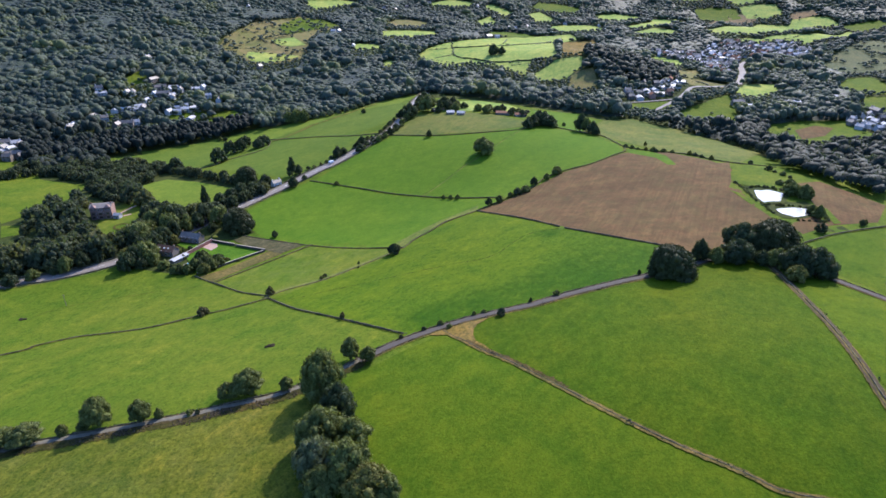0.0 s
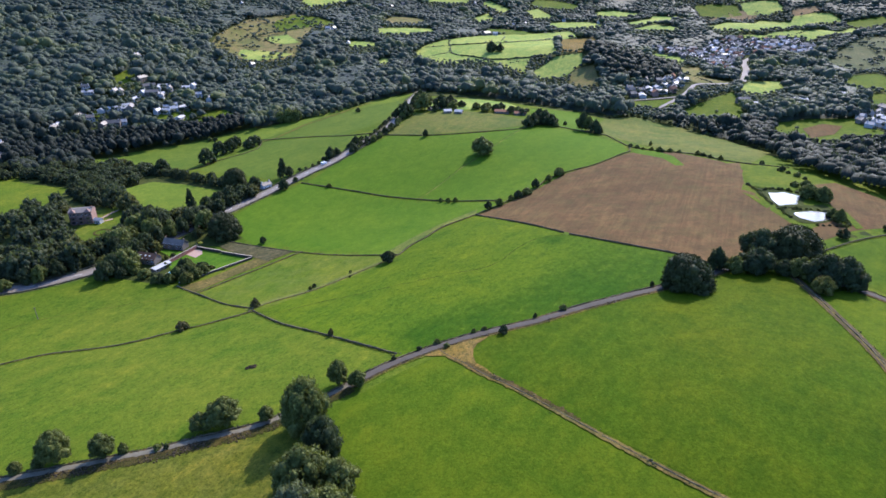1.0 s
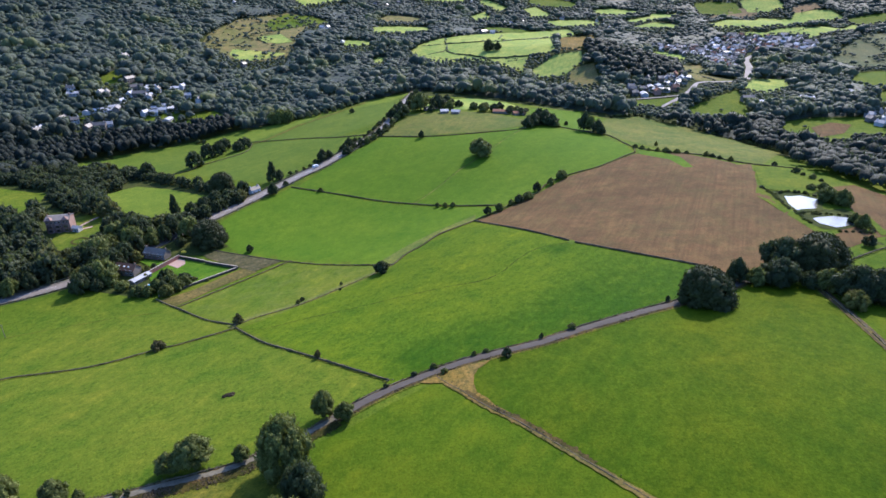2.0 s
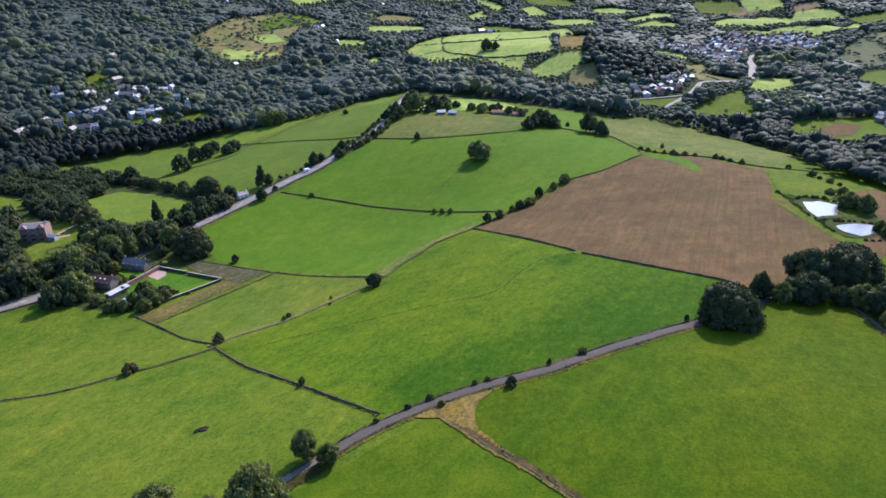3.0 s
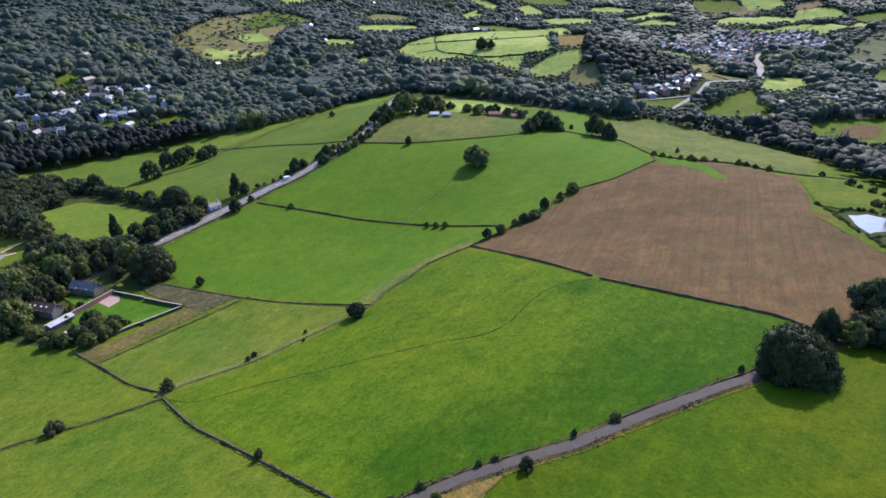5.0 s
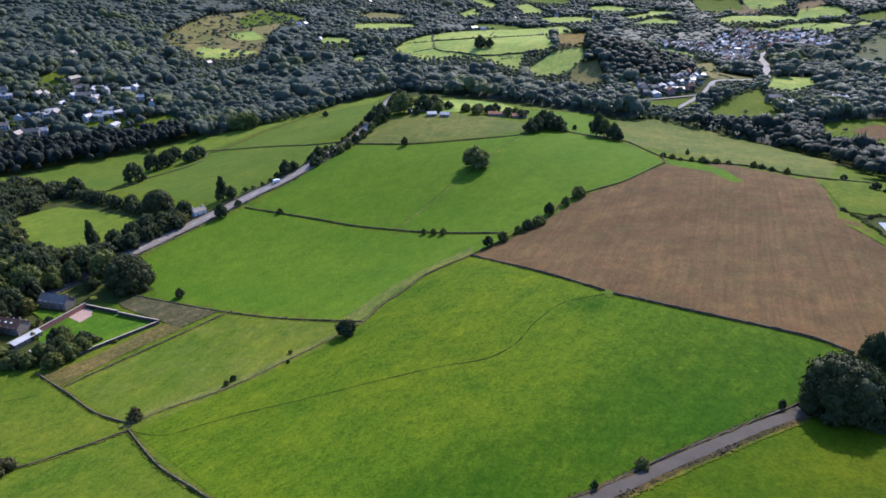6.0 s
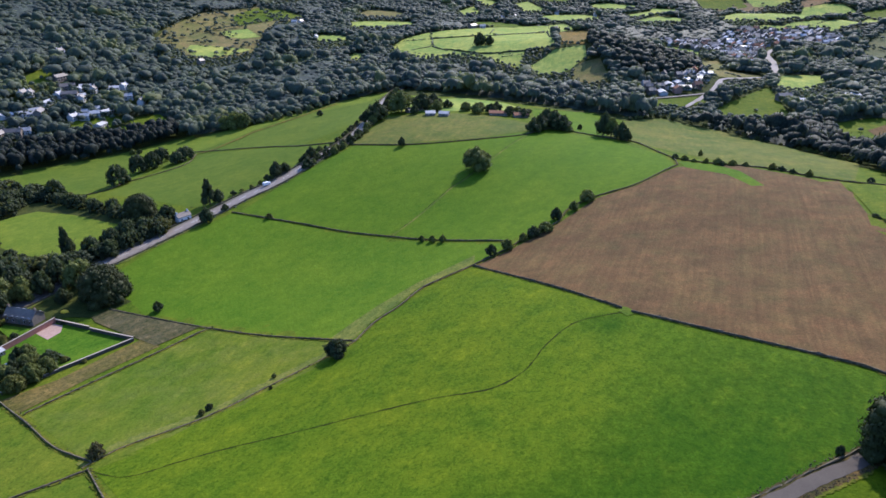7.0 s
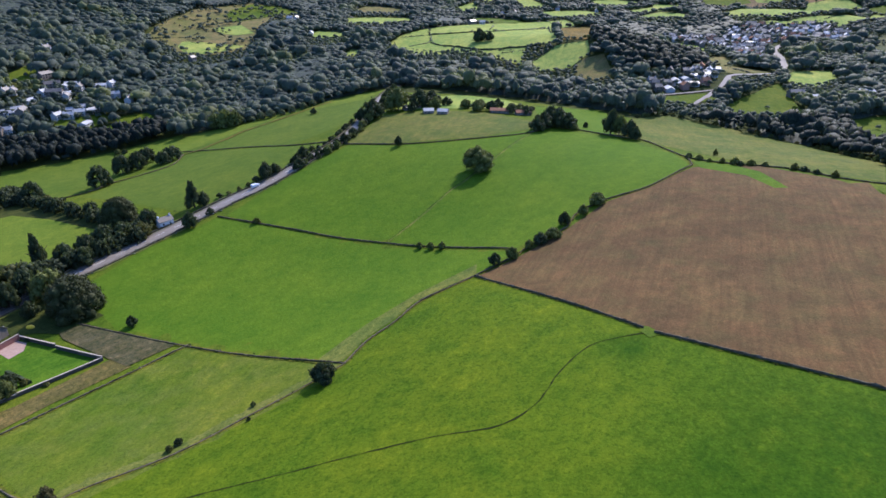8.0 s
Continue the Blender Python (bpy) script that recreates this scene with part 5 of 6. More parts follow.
def plant(x, y, r, h, kind, label, category="tree", group="", crown=None):
    root = new(kind)
    root.matrix_world = pose(x, y, ground_at(x, y), 0, 0, DICE.uniform(0, 360))
    low = 0.0 if category == "bush" or crown in DOMES else 0.2 if group == "lane trees" else 0.07
    c = new("crown", crown)
    c.parent = root
    c.location, c.scale = (0, 0, h * low), (r, r, h * (1 - low))
    tr = new("trunk", TRUNKS[DICE.randrange(2)])
    tr.parent = root
    tr.scale = (h, h, h * 0.95)
    return tagged(root, label, category, group)


def tree(x, y, r, h, label="broad leafy tree with dark green crown", group="", crown=None):
    if h < 5.2 or r < 2.4:
        return plant(x, y, r, max(h, 1.2), "bush", "dense round dark green bush at the field edge", "bush", group or "field bushes", crown or BUSHES[DICE.choice((0, 0, 1, 1, 2))])
    return plant(x, y, r, h, "tree", label, "tree", group, crown or CROWNS[DICE.choice((0, 2, 4, 7, 8, 7, 8, 7))])


for i, (x, y, r, h) in enumerate(LANE_TREES):
    tree(x, y, r, h, "leafy green hedgerow tree beside the lane", "lane trees", FINE[i % 6])
for i, (x, y, r, h) in enumerate(ROW_TREES):
    tree(x, y, r, h, "large full-crowned tree in a row between fields", "row of trees", FINE[(0, 7, 3, 1, 9, 4, 2, 6, 5)[i]])
for x, y, r, h in YARD_TREES:
    tree(x, y, r * 0.85, h * 0.8, "leafy garden tree beside the stone wall", "garden trees", FINE[DICE.choice((0, 1, 2, 7, 6))])
for i, (x, y, r, h) in enumerate(SHRUBS):
    if i < 3:
        plant(x, y, r, h, "bush", "brownish round thorn bush beside the field wall", "bush", "thorn bushes", BUSHES[3])
    else:
        tree(x, y, r, h)
for i, (x, y, r, h) in enumerate(BIG_TREES):
    tree(x, y, r, h, "massive dark broadleaf tree above the lane", "trees by the lane bend", (DOMES[0], FINE[7], FINE[1], FINE[7], DOMES[1], DOMES[0], FINE[8], FINE[8], FINE[7], FINE[6], FINE[7])[i] if i < 11 else FINE[i % 6])
for i, (x, y, r, h) in enumerate(HILL_TREES):
    low = (0.62 if x > 5 else 0.82) if 655 < y < 705 else 1.0
    tree(x, y, r * (0.5 + 0.5 * low), h * low, "single spreading tree alone in the hill field" if i == 0 else "leafy tree on the hill among field walls", "", FINE[5] if i == 0 else None)
for x, y, r, h in ROAD_TREES:
    tree(x, y, r, h, "dark leafy tree beside the main road", "roadside trees", CONE if h > 2.9 * r else DOMES[0] if r > 10 else COARSE[DICE.choice((7, 8))] if r > 5.6 else None)


def scatter(poly, gap, seed, avoid=()):
    rng = np.random.default_rng(seed)
    p = np.array(poly)
    x, y = np.meshgrid(np.arange(p[:, 0].min(), p[:, 0].max(), gap), np.arange(p[:, 1].min(), p[:, 1].max(), gap))
    x, y = x.ravel() + rng.uniform(-0.38, 0.38, x.size) * gap, y.ravel() + rng.uniform(-0.38, 0.38, x.size) * gap
    ok = inside(poly, x, y)
    for a in avoid:
        ok &= ~inside(a, x, y)
    return np.c_[x, y][ok]


def around(x, y, r):
    return [(x - r, y - r), (x + r, y - r), (x + r, y + r), (x - r, y + r)]


MAIN_ROAD = smooth_line(ROAD, 6.0)


def off_road(s, clear):
    return s[np.min(np.hypot(s[:, 0, None] - MAIN_ROAD[:, 0], s[:, 1, None] - MAIN_ROAD[:, 1]), axis=1) > clear]


KEEP_CLEAR = [FIELDS["hill_w_c"], [(-169.1, 383.3), (-126.3, 367.2), (-145.8, 346.5), (-178.3, 361.6), (-183.6, 387.2)], FIELDS["manor_lawn"], FIELDS["park"], FIELDS["far_west"], around(-270, 431.5, 12), around(-262, 408, 12), around(-183.6, 387.2, 10), around(-184, 377, 9), around(-193.8, 366.3, 9), around(-179.9, 355.9, 8), around(-171, 345, 5)]
PARK_REST = []
LOW_GROWTH = [FIELDS["park"], FIELDS["manor_lawn"], around(-270, 431.5, 9), around(-193.8, 366.3, 8), around(-179.9, 355.9, 6), around(-183.6, 387.2, 7), [(-169.1, 383.3), (-126.3, 367.2), (-145.8, 346.5), (-168, 362)]]


def kept_low(x, y, h):
    """Trees south of the lawns and the houses are young and low, so that these lie open."""
    for d in (8.0, 16.0, 24.0, 32.0):
        if d < 2.2 * h and any(bool(inside(p, np.float64(x - 0.42 * d), np.float64(y + 0.9 * d))) for p in LOW_GROWTH):
            return min(h, max(3.6, 0.36 * d))
    return h


for k, wood in enumerate(PARK_WOODS):
    for x, y in off_road(scatter(wood, 10.8, 200 + k, KEEP_CLEAR), 7.5):
        r = DICE.choice((4.2, 5.6, 6.8, 7.8, 8.8)) * DICE.uniform(0.9, 1.1)
        h = kept_low(x, y, min(17.0, r * DICE.uniform(1.45, 2.1)))
        r = min(r, 0.62 * h + 0.6)
        if x > -225 and y < 420 and k > 1:
            tree(x, y, r, h, "dark leafy tree in the park wood", "park wood trees", COARSE[DICE.choice((0, 1, 2, 3, 4, 5, 7, 8, 7, 8, 6))])
        else:
            PARK_REST.append((x, y, r, h))
for k, belt in enumerate(BELTS):
    for x, y in smooth_line(belt, 5.0):
        r = DICE.uniform(3.4, 5.0)
        PARK_REST.append((x + DICE.uniform(-2.5, 2.5), y + DICE.uniform(-2.5, 2.5), r, r * DICE.uniform(1.7, 2.3)))
for scrub in POND_SCRUB:
    for x, y in smooth_line(scrub, 2.6):
        r = DICE.uniform(0.9, 1.7)
        tree(x + DICE.uniform(-1, 1), y + DICE.uniform(-1, 1), r, r * DICE.uniform(0.8, 1.2), "", "pond bushes")
for x, y in smooth_line([(-93, 563), (-81, 584), (-68, 607), (-60.5, 617)], 4.2) + np.array((1.5, 0)):
    r = DICE.uniform(1.9, 3.4)
    plant(x + DICE.uniform(-0.8, 0.8), y, r, r * DICE.uniform(1.2, 1.8), "bush", "overgrown dark hedge bush beside the main road", "bush", "road hedge", BUSHES[DICE.choice((0, 1, 1))])
for x, y in smooth_line([(-54.5, 638), (-50, 662), (-46, 690), (-42, 725), (-40, 760)], 5.0):
    r = DICE.uniform(2.6, 4.6)
    plant(x + DICE.uniform(-1, 1), y, r, r * DICE.uniform(1.5, 2.0), "tree", "dark leafy tree in the hedge along the road", "tree", "road hedge", COARSE[DICE.choice((0, 2, 7, 8, 7))])
for x, y, r, h in ((-43.5, 700, 4.6, 10), (-42, 716, 5.2, 11.5), (-39.5, 734, 5.6, 12), (-37, 754, 5.4, 12), (-48, 688, 4.2, 8.5)):
    tree(x, y, r, h, "dark leafy tree in the hedge along the road", "road hedge", COARSE[DICE.choice((7, 8))])
for x, y in ((-178, 738), (-169, 740), (-161, 743), (-152, 744), (-142, 745), (-133, 749), (-124, 757), (-116, 765), (-109, 774)):
    r = DICE.uniform(3.2, 5.4)
    plant(x, y, r, r * DICE.uniform(1.3, 1.9), "tree", "pale grey-green willow at the wood edge", "tree", "wood edge willows", CROWNS[9])
for x, y, r, h in ((-201, 733, 7.0, 14), (-191, 731, 8.2, 17), (-182, 731, 6.5, 15)):
    tree(x, y, r, h, "tall bright green tree at the wood edge", "wood edge trees", COARSE[2])
tree(*WILLOW[0], 9.0, 14.0, "pale grey-green willow at the wood edge", "", CROWNS[9])
for k, hedge in enumerate(HEDGES):
    for x, y in smooth_line(hedge, 6.5):
        if DICE.random() < 0.78:
            r = DICE.uniform(1.6, 3.0)
            tree(x + DICE.uniform(-1, 1), y + DICE.uniform(-1, 1), r, r * DICE.uniform(1.2, 1.6))


# ---- far woods: one mass of crowns ----
def crowd(name, spots, radii, highs, tones, shapes, material, label, smooth=False):
    verts, faces, tone, n = [], [], [], 0
    rng = np.random.default_rng(9)
    z = height(spots[:, 0], spots[:, 1])
    for i, (x, y) in enumerate(spots):
        v, f = shapes[rng.integers(len(shapes))]
        a = rng.uniform(0, 6.283)
        c, s = math.cos(a) * radii[i], math.sin(a) * radii[i]
        p, q = v[:, 0] * rng.uniform(0.8, 1.25), v[:, 1] * rng.uniform(0.75, 1.15)
        verts.append(np.c_[p * c - q * s + x, p * s + q * c + y, v[:, 2] * highs[i] + z[i]])
        faces.append(f + n)
        tone.append(np.full(len(v), tones[i]))
        n += len(v)
    verts, faces, tone = np.vstack(verts), np.vstack(faces), np.concatenate(tone)
    me = bpy.data.meshes.new(name)
    me.vertices.add(len(verts))
    me.vertices.foreach_set("co", verts.ravel())
    me.loops.add(faces.size)
    me.loops.foreach_set("vertex_index", faces.ravel().astype(np.int32))
    me.polygons.add(len(faces))
    me.polygons.foreach_set("loop_start", np.arange(0, faces.size, 3, dtype=np.int32))
    me.polygons.foreach_set("use_smooth", np.full(len(faces), smooth))
    me.update(calc_edges=True)
    me.attributes.new("tone", "FLOAT", "POINT").data.foreach_set("value", tone.astype(np.float32))
    me.materials.append(material)
    return tagged(new(name, me), label, "wood", "", "stuff")


def lumpy(seed, base, leaf=0, cone=False):
    """A low crown standing on the ground, one unit wide and high."""
    rng = np.random.default_rng(seed)
    v, f = base
    bumps = rng.normal(0, 1, (9, 3))
    bumps /= np.linalg.norm(bumps, axis=1)[:, None]
    r = 0.68 + 0.44 * np.max(np.clip(v @ bumps.T, 0, 1) ** 5, axis=1) + rng.normal(0, 0.06, len(v))
    w = v * r[:, None]
    if cone:
        w = w * np.c_[1 - 0.42 * (w[:, 2] + 1), 1 - 0.42 * (w[:, 2] + 1), np.ones(len(w))]
    w[:, 2] = 0.56 + 0.44 * w[:, 2]
    faces = f
    if leaf:
        d = rng.normal(0, 1, (leaf, 3))
        d[:, 2] = np.abs(d[:, 2])
        d /= np.linalg.norm(d, axis=1)[:, None]
        rr = 0.70 + 0.44 * np.max(np.clip(d @ bumps.T, 0, 1) ** 5, axis=1)
        c = d * rr[:, None] * rng.uniform(0.98, 1.12, (leaf, 1))
        c[:, 2] = 0.56 + 0.44 * c[:, 2]
        tri = np.stack([c + rng.normal(0, 0.09, (leaf, 3)) for _ in range(3)], 1).reshape(-1, 3)
        faces = np.vstack([f, len(w) + np.arange(leaf * 3).reshape(-1, 3)])
        w = np.vstack([w, tri])
    return w, faces


def cap(seed, leaf):
    """The upper part of a lumpy crown; what hangs below is hidden in the mass of the wood."""
    v, f = BALL_1
    return lumpy(seed, (v, f[v[f].mean(axis=1)[:, 2] > -0.3]), leaf)


NEAR_SHAPES = [cap(300 + i, 16) for i in range(14)]
FAR_SHAPES = [lumpy(340 + i, BALL_0, 3) for i in range(12)]
TUFTS = [lumpy(360 + i, BALL_0, 8) for i in range(6)]
CLEAR = [around(x, y - 3, 8) for x, y in OUTLYING] + [OPEN_LAND, PLANTATION, KNOLL, BELT_E, TOWN, TOWN_LOW, LOT, PARKING, FIELDS["hill_w_c"], FIELDS["far_west"], FIELDS["park"]] + [around(x, y - 2, 7) for x, y in VILLAGE_SPOTS] + list(FAR_FIELDS.values()) + [FIELDS["pale_e"], FIELDS["hill_w"], FIELDS["crest_back"], FIELDS["crest_e"], FIELDS["brown_e"], FIELDS["pond_green"]]
WAYS = [smooth_line(w, 8.0) for w in (RIVER, STREET, CANAL)]


def off_ways(s, clear):
    ok = np.ones(len(s), bool)
    for w in WAYS:
        ok &= np.min(np.hypot(s[:, 0, None] - w[:, 0], s[:, 1, None] - w[:, 1]), axis=1) > clear
    return s[ok]


def wood(near_y, far_y, gap, seed, low, high, shapes, label):
    edge = [(-0.78 * near_y - 60, near_y), (0.78 * near_y + 60, near_y), (0.78 * far_y + 60, far_y), (-0.78 * far_y - 60, far_y)]
    s = off_ways(scatter(edge, gap, seed, CLEAR), 9)
    rng = np.random.default_rng(seed)
    stand_age = np.array([noise.noise(Vector((a / 45, b / 45, 7))) for a, b in s])
    r = low + (high - low) * np.clip(rng.beta(1.3, 1.5, len(s)) + 0.55 * stand_age, 0, 1.25)
    r = np.where(rng.random(len(s)) < 0.15, r * 0.6, r)
    veteran = rng.random(len(s)) < (0.06 if near_y < 1000 else 0.03)
    veteran &= s[:, 1] > 800
    r = np.where(veteran, high * rng.uniform(1.1, 1.45, len(s)), r)
    for d in (20.0, 45.0, 70.0):
        p = s * (1 + d / np.hypot(s[:, 0], s[:, 1]))[:, None]
        for f in [*FAR_FIELDS.values(), FIELDS["far_west"]]:
            r = np.where(inside(f, p[:, 0], p[:, 1]), np.minimum(r, low * 0.8), r)
    for d in (8.0, 16.0):
        p = s * (1 + d / np.hypot(s[:, 0], s[:, 1]))[:, None]
        for house_spot in VILLAGE_SPOTS:
            r = np.where(np.hypot(p[:, 0] - house_spot[0], p[:, 1] - house_spot[1]) < 10.5, np.minimum(r, low * 0.55), r)
    lump = np.array([noise.noise(Vector((a / 60, b / 60, 0))) for a, b in s])
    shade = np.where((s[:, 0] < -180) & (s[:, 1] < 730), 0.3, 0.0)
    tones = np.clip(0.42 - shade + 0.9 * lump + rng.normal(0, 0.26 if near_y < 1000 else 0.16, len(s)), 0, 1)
    high_of = 1.5 + r * rng.uniform(1.0, 1.7 if near_y < 1000 else 1.35, len(s)) * np.where(veteran, 1.15, np.where(s[:, 1] < 780, 1.45, 1.0))
    swell = np.array([noise.noise(Vector((a / 95, b / 95, 3))) for a, b in s])
    high_of = high_of * (1 + 0.55 * swell)
    # light ridges and shaded dips of the canopy, put into the tone
    tones = np.clip(tones + 0.5 * swell, 0, 1)
    for material, here in ((HAZED_LEAF, s[:, 1] >= 690), (WOOD_DARK, s[:, 1] < 690)):
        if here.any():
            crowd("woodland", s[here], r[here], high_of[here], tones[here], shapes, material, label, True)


wood(330, 1120, 7.0, 401, 3.4, 6.9, NEAR_SHAPES, "dense mixed woodland of rounded green crowns")
wood(1120, 2000, 9.0, 402, 5.0, 7.8, FAR_SHAPES, "distant dark woodland over the valley hillsides")


def understorey(near_y, far_y, step):
    """An added sheet of lower growth that closes the wood and lightens dark gaps between its crowns."""
    y = np.arange(near_y, far_y, step)
    x = np.arange(-0.78 * far_y, 0.78 * far_y, step)
    gx, gy = np.meshgrid(x, y)
    ok = np.abs(gx) < 0.78 * gy + 40
    for region in CLEAR:
        ok &= ~inside(region, gx, gy)
    for w in WAYS:
        for a, b in w:
            ok &= np.hypot(gx - a, gy - b) > 14
    for f in FAR_FIELDS.values():
        for d in (15.0, 35.0, 55.0):
            ok &= ~inside([(a, b - d) for a, b in f], gx, gy)
    full = ok.copy()
    for dy in (-1, 0, 1):
        for dx in (-1, 0, 1):
            full &= np.roll(np.roll(ok, dy, 0), dx, 1)
    rng = np.random.default_rng(77)
    jx, jy = gx + rng.uniform(-0.3, 0.3, gx.shape) * step, gy + rng.uniform(-0.3, 0.3, gx.shape) * step
    z = height(jx, jy) + np.where(full, rng.uniform(3.5, 6.5, gx.shape), -0.5)
    wide = gx.shape[1]
    j, i = np.nonzero(full[:-1, :-1] | full[1:, :-1] | full[:-1, 1:] | full[1:, 1:])
    k = j * wide + i
    faces = np.r_[np.c_[k, k + 1, k + wide + 1], np.c_[k, k + wide + 1, k + wide]]
    seen, back = np.unique(faces, return_inverse=True)
    ob = mesh_object("understorey", np.c_[jx.ravel(), jy.ravel(), z.ravel()][seen].tolist(), back.reshape(faces.shape).tolist(), HAZED_LEAF, None, True)
    tone = np.random.default_rng(78).uniform(0.0, 0.35, len(seen))
    ob.data.attributes.new("tone", "FLOAT", "POINT").data.foreach_set("value", tone.astype(np.float32))
    tagged(ob, "added leafy sheet lightening the gaps between valley wood crowns", "wood", "", "stuff")


understorey(600, 2000, 7.5)
PARK_SHAPES = [crown_shape(170 + i, 34, 306, 0.085, BALL_0, False, i % 3 > 0, 0.82) for i in range(9)]
for k, belt in enumerate((PARK_BELT_A, PARK_BELT_B)):
    for x, y in scatter(belt, 9.0, 432 + k, [FIELDS["hill_w_c"], FIELDS["park"], FIELDS["far_west"]]):
        r = DICE.uniform(3.8, 6.2)
        PARK_REST.append((x, y, r, r * DICE.uniform(1.5, 2.0)))
PARK_REST = np.array(PARK_REST)
crowd("woodland", PARK_REST[:, :2], PARK_REST[:, 2], PARK_REST[:, 3], np.random.default_rng(449).uniform(0, 1, len(PARK_REST)), PARK_SHAPES, PARK_LEAF, "dark mixed park woodland round the stone hall", True)
for region, gap, seed, low, high, tall, label in ((PLANTATION, 6.4, 430, 3.4, 4.8, 3.1, "dark even conifer plantation above the fields"), (KNOLL, 9.0, 434, 4.5, 7.5, 2.0, "dark wooded knoll above the valley houses"), (BELT_E, 8.0, 431, 4.0, 6.5, 1.9, "dark belt of trees along the valley edge")):
    s = scatter(region, gap, seed, [FIELDS['hill_w_c'], FIELDS['park'], FIELDS['far_west']])
    rng = np.random.default_rng(seed)
    r = rng.uniform(low, high, len(s))
    crowd("woodland", s, r, r * tall * rng.uniform(0.9, 1.15, len(s)), rng.uniform(0, 0.25 if tall > 3 else 0.8, len(s)), NEAR_SHAPES, CONIFER if tall > 3 else WOOD_DARK, label, True)
def tufted(lines, gap, spread, low, high, seed, label, material=None, thin=-0.12):
    rng = np.random.default_rng(seed)
    spots = []
    for line, offset in lines:
        l = smooth_line(line, gap)
        spots.append(l + sides(l) * (offset + rng.normal(0, spread, (len(l), 1))) + rng.normal(0, 0.4, l.shape))
    s = np.vstack(spots)
    thick = np.array([noise.noise(Vector((a / 7, b / 7, seed))) for a, b in s])
    s, thick = s[thick > thin], thick[thick > thin]
    r = (low + (high - low) * np.clip(0.2 + 1.1 * thick, 0, 1)) * rng.uniform(0.75, 1.25, len(s))
    crowd("scrub", s, r, r * rng.uniform(0.5, 1.5, len(s)) + 0.15, rng.uniform(0, 1, len(s)), TUFTS, material or (TUFT_LEAF if high < 1.3 else HAZED_LEAF), label)


tufted([(LANE[11:], 2.7), (LANE[11:], 3.2), (LANE[:12], 2.1), (LANE[:12], 2.5)], 0.6, 0.25, 0.16, 0.42, 440, "ragged brambles and tall grass beside the lane")
tufted([(LANE[11:21], -2.15), (LANE[11:21], -2.5)], 0.28, 0.16, 0.2, 0.42, 446, "dark dead bracken on the bank below the lane", DEAD_LEAF, -0.6)
tufted([(LANE[:12], -1.5), (LANE[:12], -2.0), (LANE[:12], -2.8), (LANE[:12], -3.6), (LANE[:12], -4.5)], 0.36, 0.45, 0.16, 0.5, 441, "dark matted dead bracken on the bank below the lane", DEAD_LEAF, -0.3)
tufted([(w, 0.55) for w in WALLS] + [(w, -0.55) for w in WALLS], 1.9, 0.25, 0.2, 0.5, 442, "nettles and tufts along the field walls")
tufted([(TRACK_A[:6], 0.4), (TRACK_A[2:6], 0.9), (TRACK_A[2:6], 1.4)], 0.3, 0.2, 0.16, 0.4, 447, "dark dead bracken along the farm track", DEAD_LEAF, -0.4)
tufted([(TRACK_A, 0.6), (TRACK_A, -0.4), (TRACK_B, 0.0), (TRACK_B, 2.0)], 1.2, 0.25, 0.15, 0.42, 443, "tall weeds along the farm tracks")
tufted([(ROAD, 6.1), (ROAD, -6.1)], 2.6, 0.4, 0.6, 1.4, 444, "hedge growth beside the main road")
tufted([(h, 0) for h in FAR_HEDGES], 2.6, 0.5, 1.0, 2.6, 445, "hedgerow bushes dividing distant fields")
for i, line in enumerate(([(-7, 1134), (31, 1136), (59, 1141), (95, 1148), (145, 1206), (187, 1250)], [(-4, 1087), (6, 1071), (32, 1049), (53, 1028), (71, 1018), (95, 1016), (119, 1010), (140, 1005)], [(-34, 1072), (-20, 1081), (-7, 1088), (-3, 1121), (-8, 1157)], [(88, 1176), (99, 1237)])):
    wall_along("hedge", line, 1.7, 1.8, LEAF_DARK, "dark hedge dividing the far hill pasture", 0, 0.4, step=4.0, category="hedge", group="far hedges", seed=90 + i)
thin = []
for k, region in enumerate((TOWN, TOWN_LOW, LOT)):
    thin.append(off_ways(scatter(region, (8.0, 9.0, 13)[k], 410 + k), 10))
thin.append(np.vstack([np.array(q) + np.random.default_rng(int(abs(q[0]))).normal(0, 9, (7, 2)) for q in VILLAGE_SPOTS]))
for key in ("heath", "heath_b", "heath_c", "up_brown", "marsh", "meadow", "scrub_hill", "heath_open"):
    spots = scatter(FAR_FIELDS[key], {"scrub_hill": 10, "heath_open": 10, "heath": 15, "heath_b": 17, "heath_c": 17, "up_brown": 17}.get(key, 38), 415)
    keep = np.random.default_rng(416).random(len(spots)) < 0.35
    if key in ("scrub_hill", "heath_open"):
        keep = np.array([noise.noise(Vector((a / 34, b / 34, 3))) for a, b in spots]) > 0.12
    thin.append(spots[keep])
thin = np.vstack(thin)
dice = np.random.default_rng(420)
rad = 1.5 + 3.6 * dice.beta(1.2, 2.0, len(thin))
crowd("woodland", thin, rad, rad * 1.8, dice.uniform(0, 0.55, len(thin)), NEAR_SHAPES, HAZED_LEAF, "garden trees scattered between the houses")


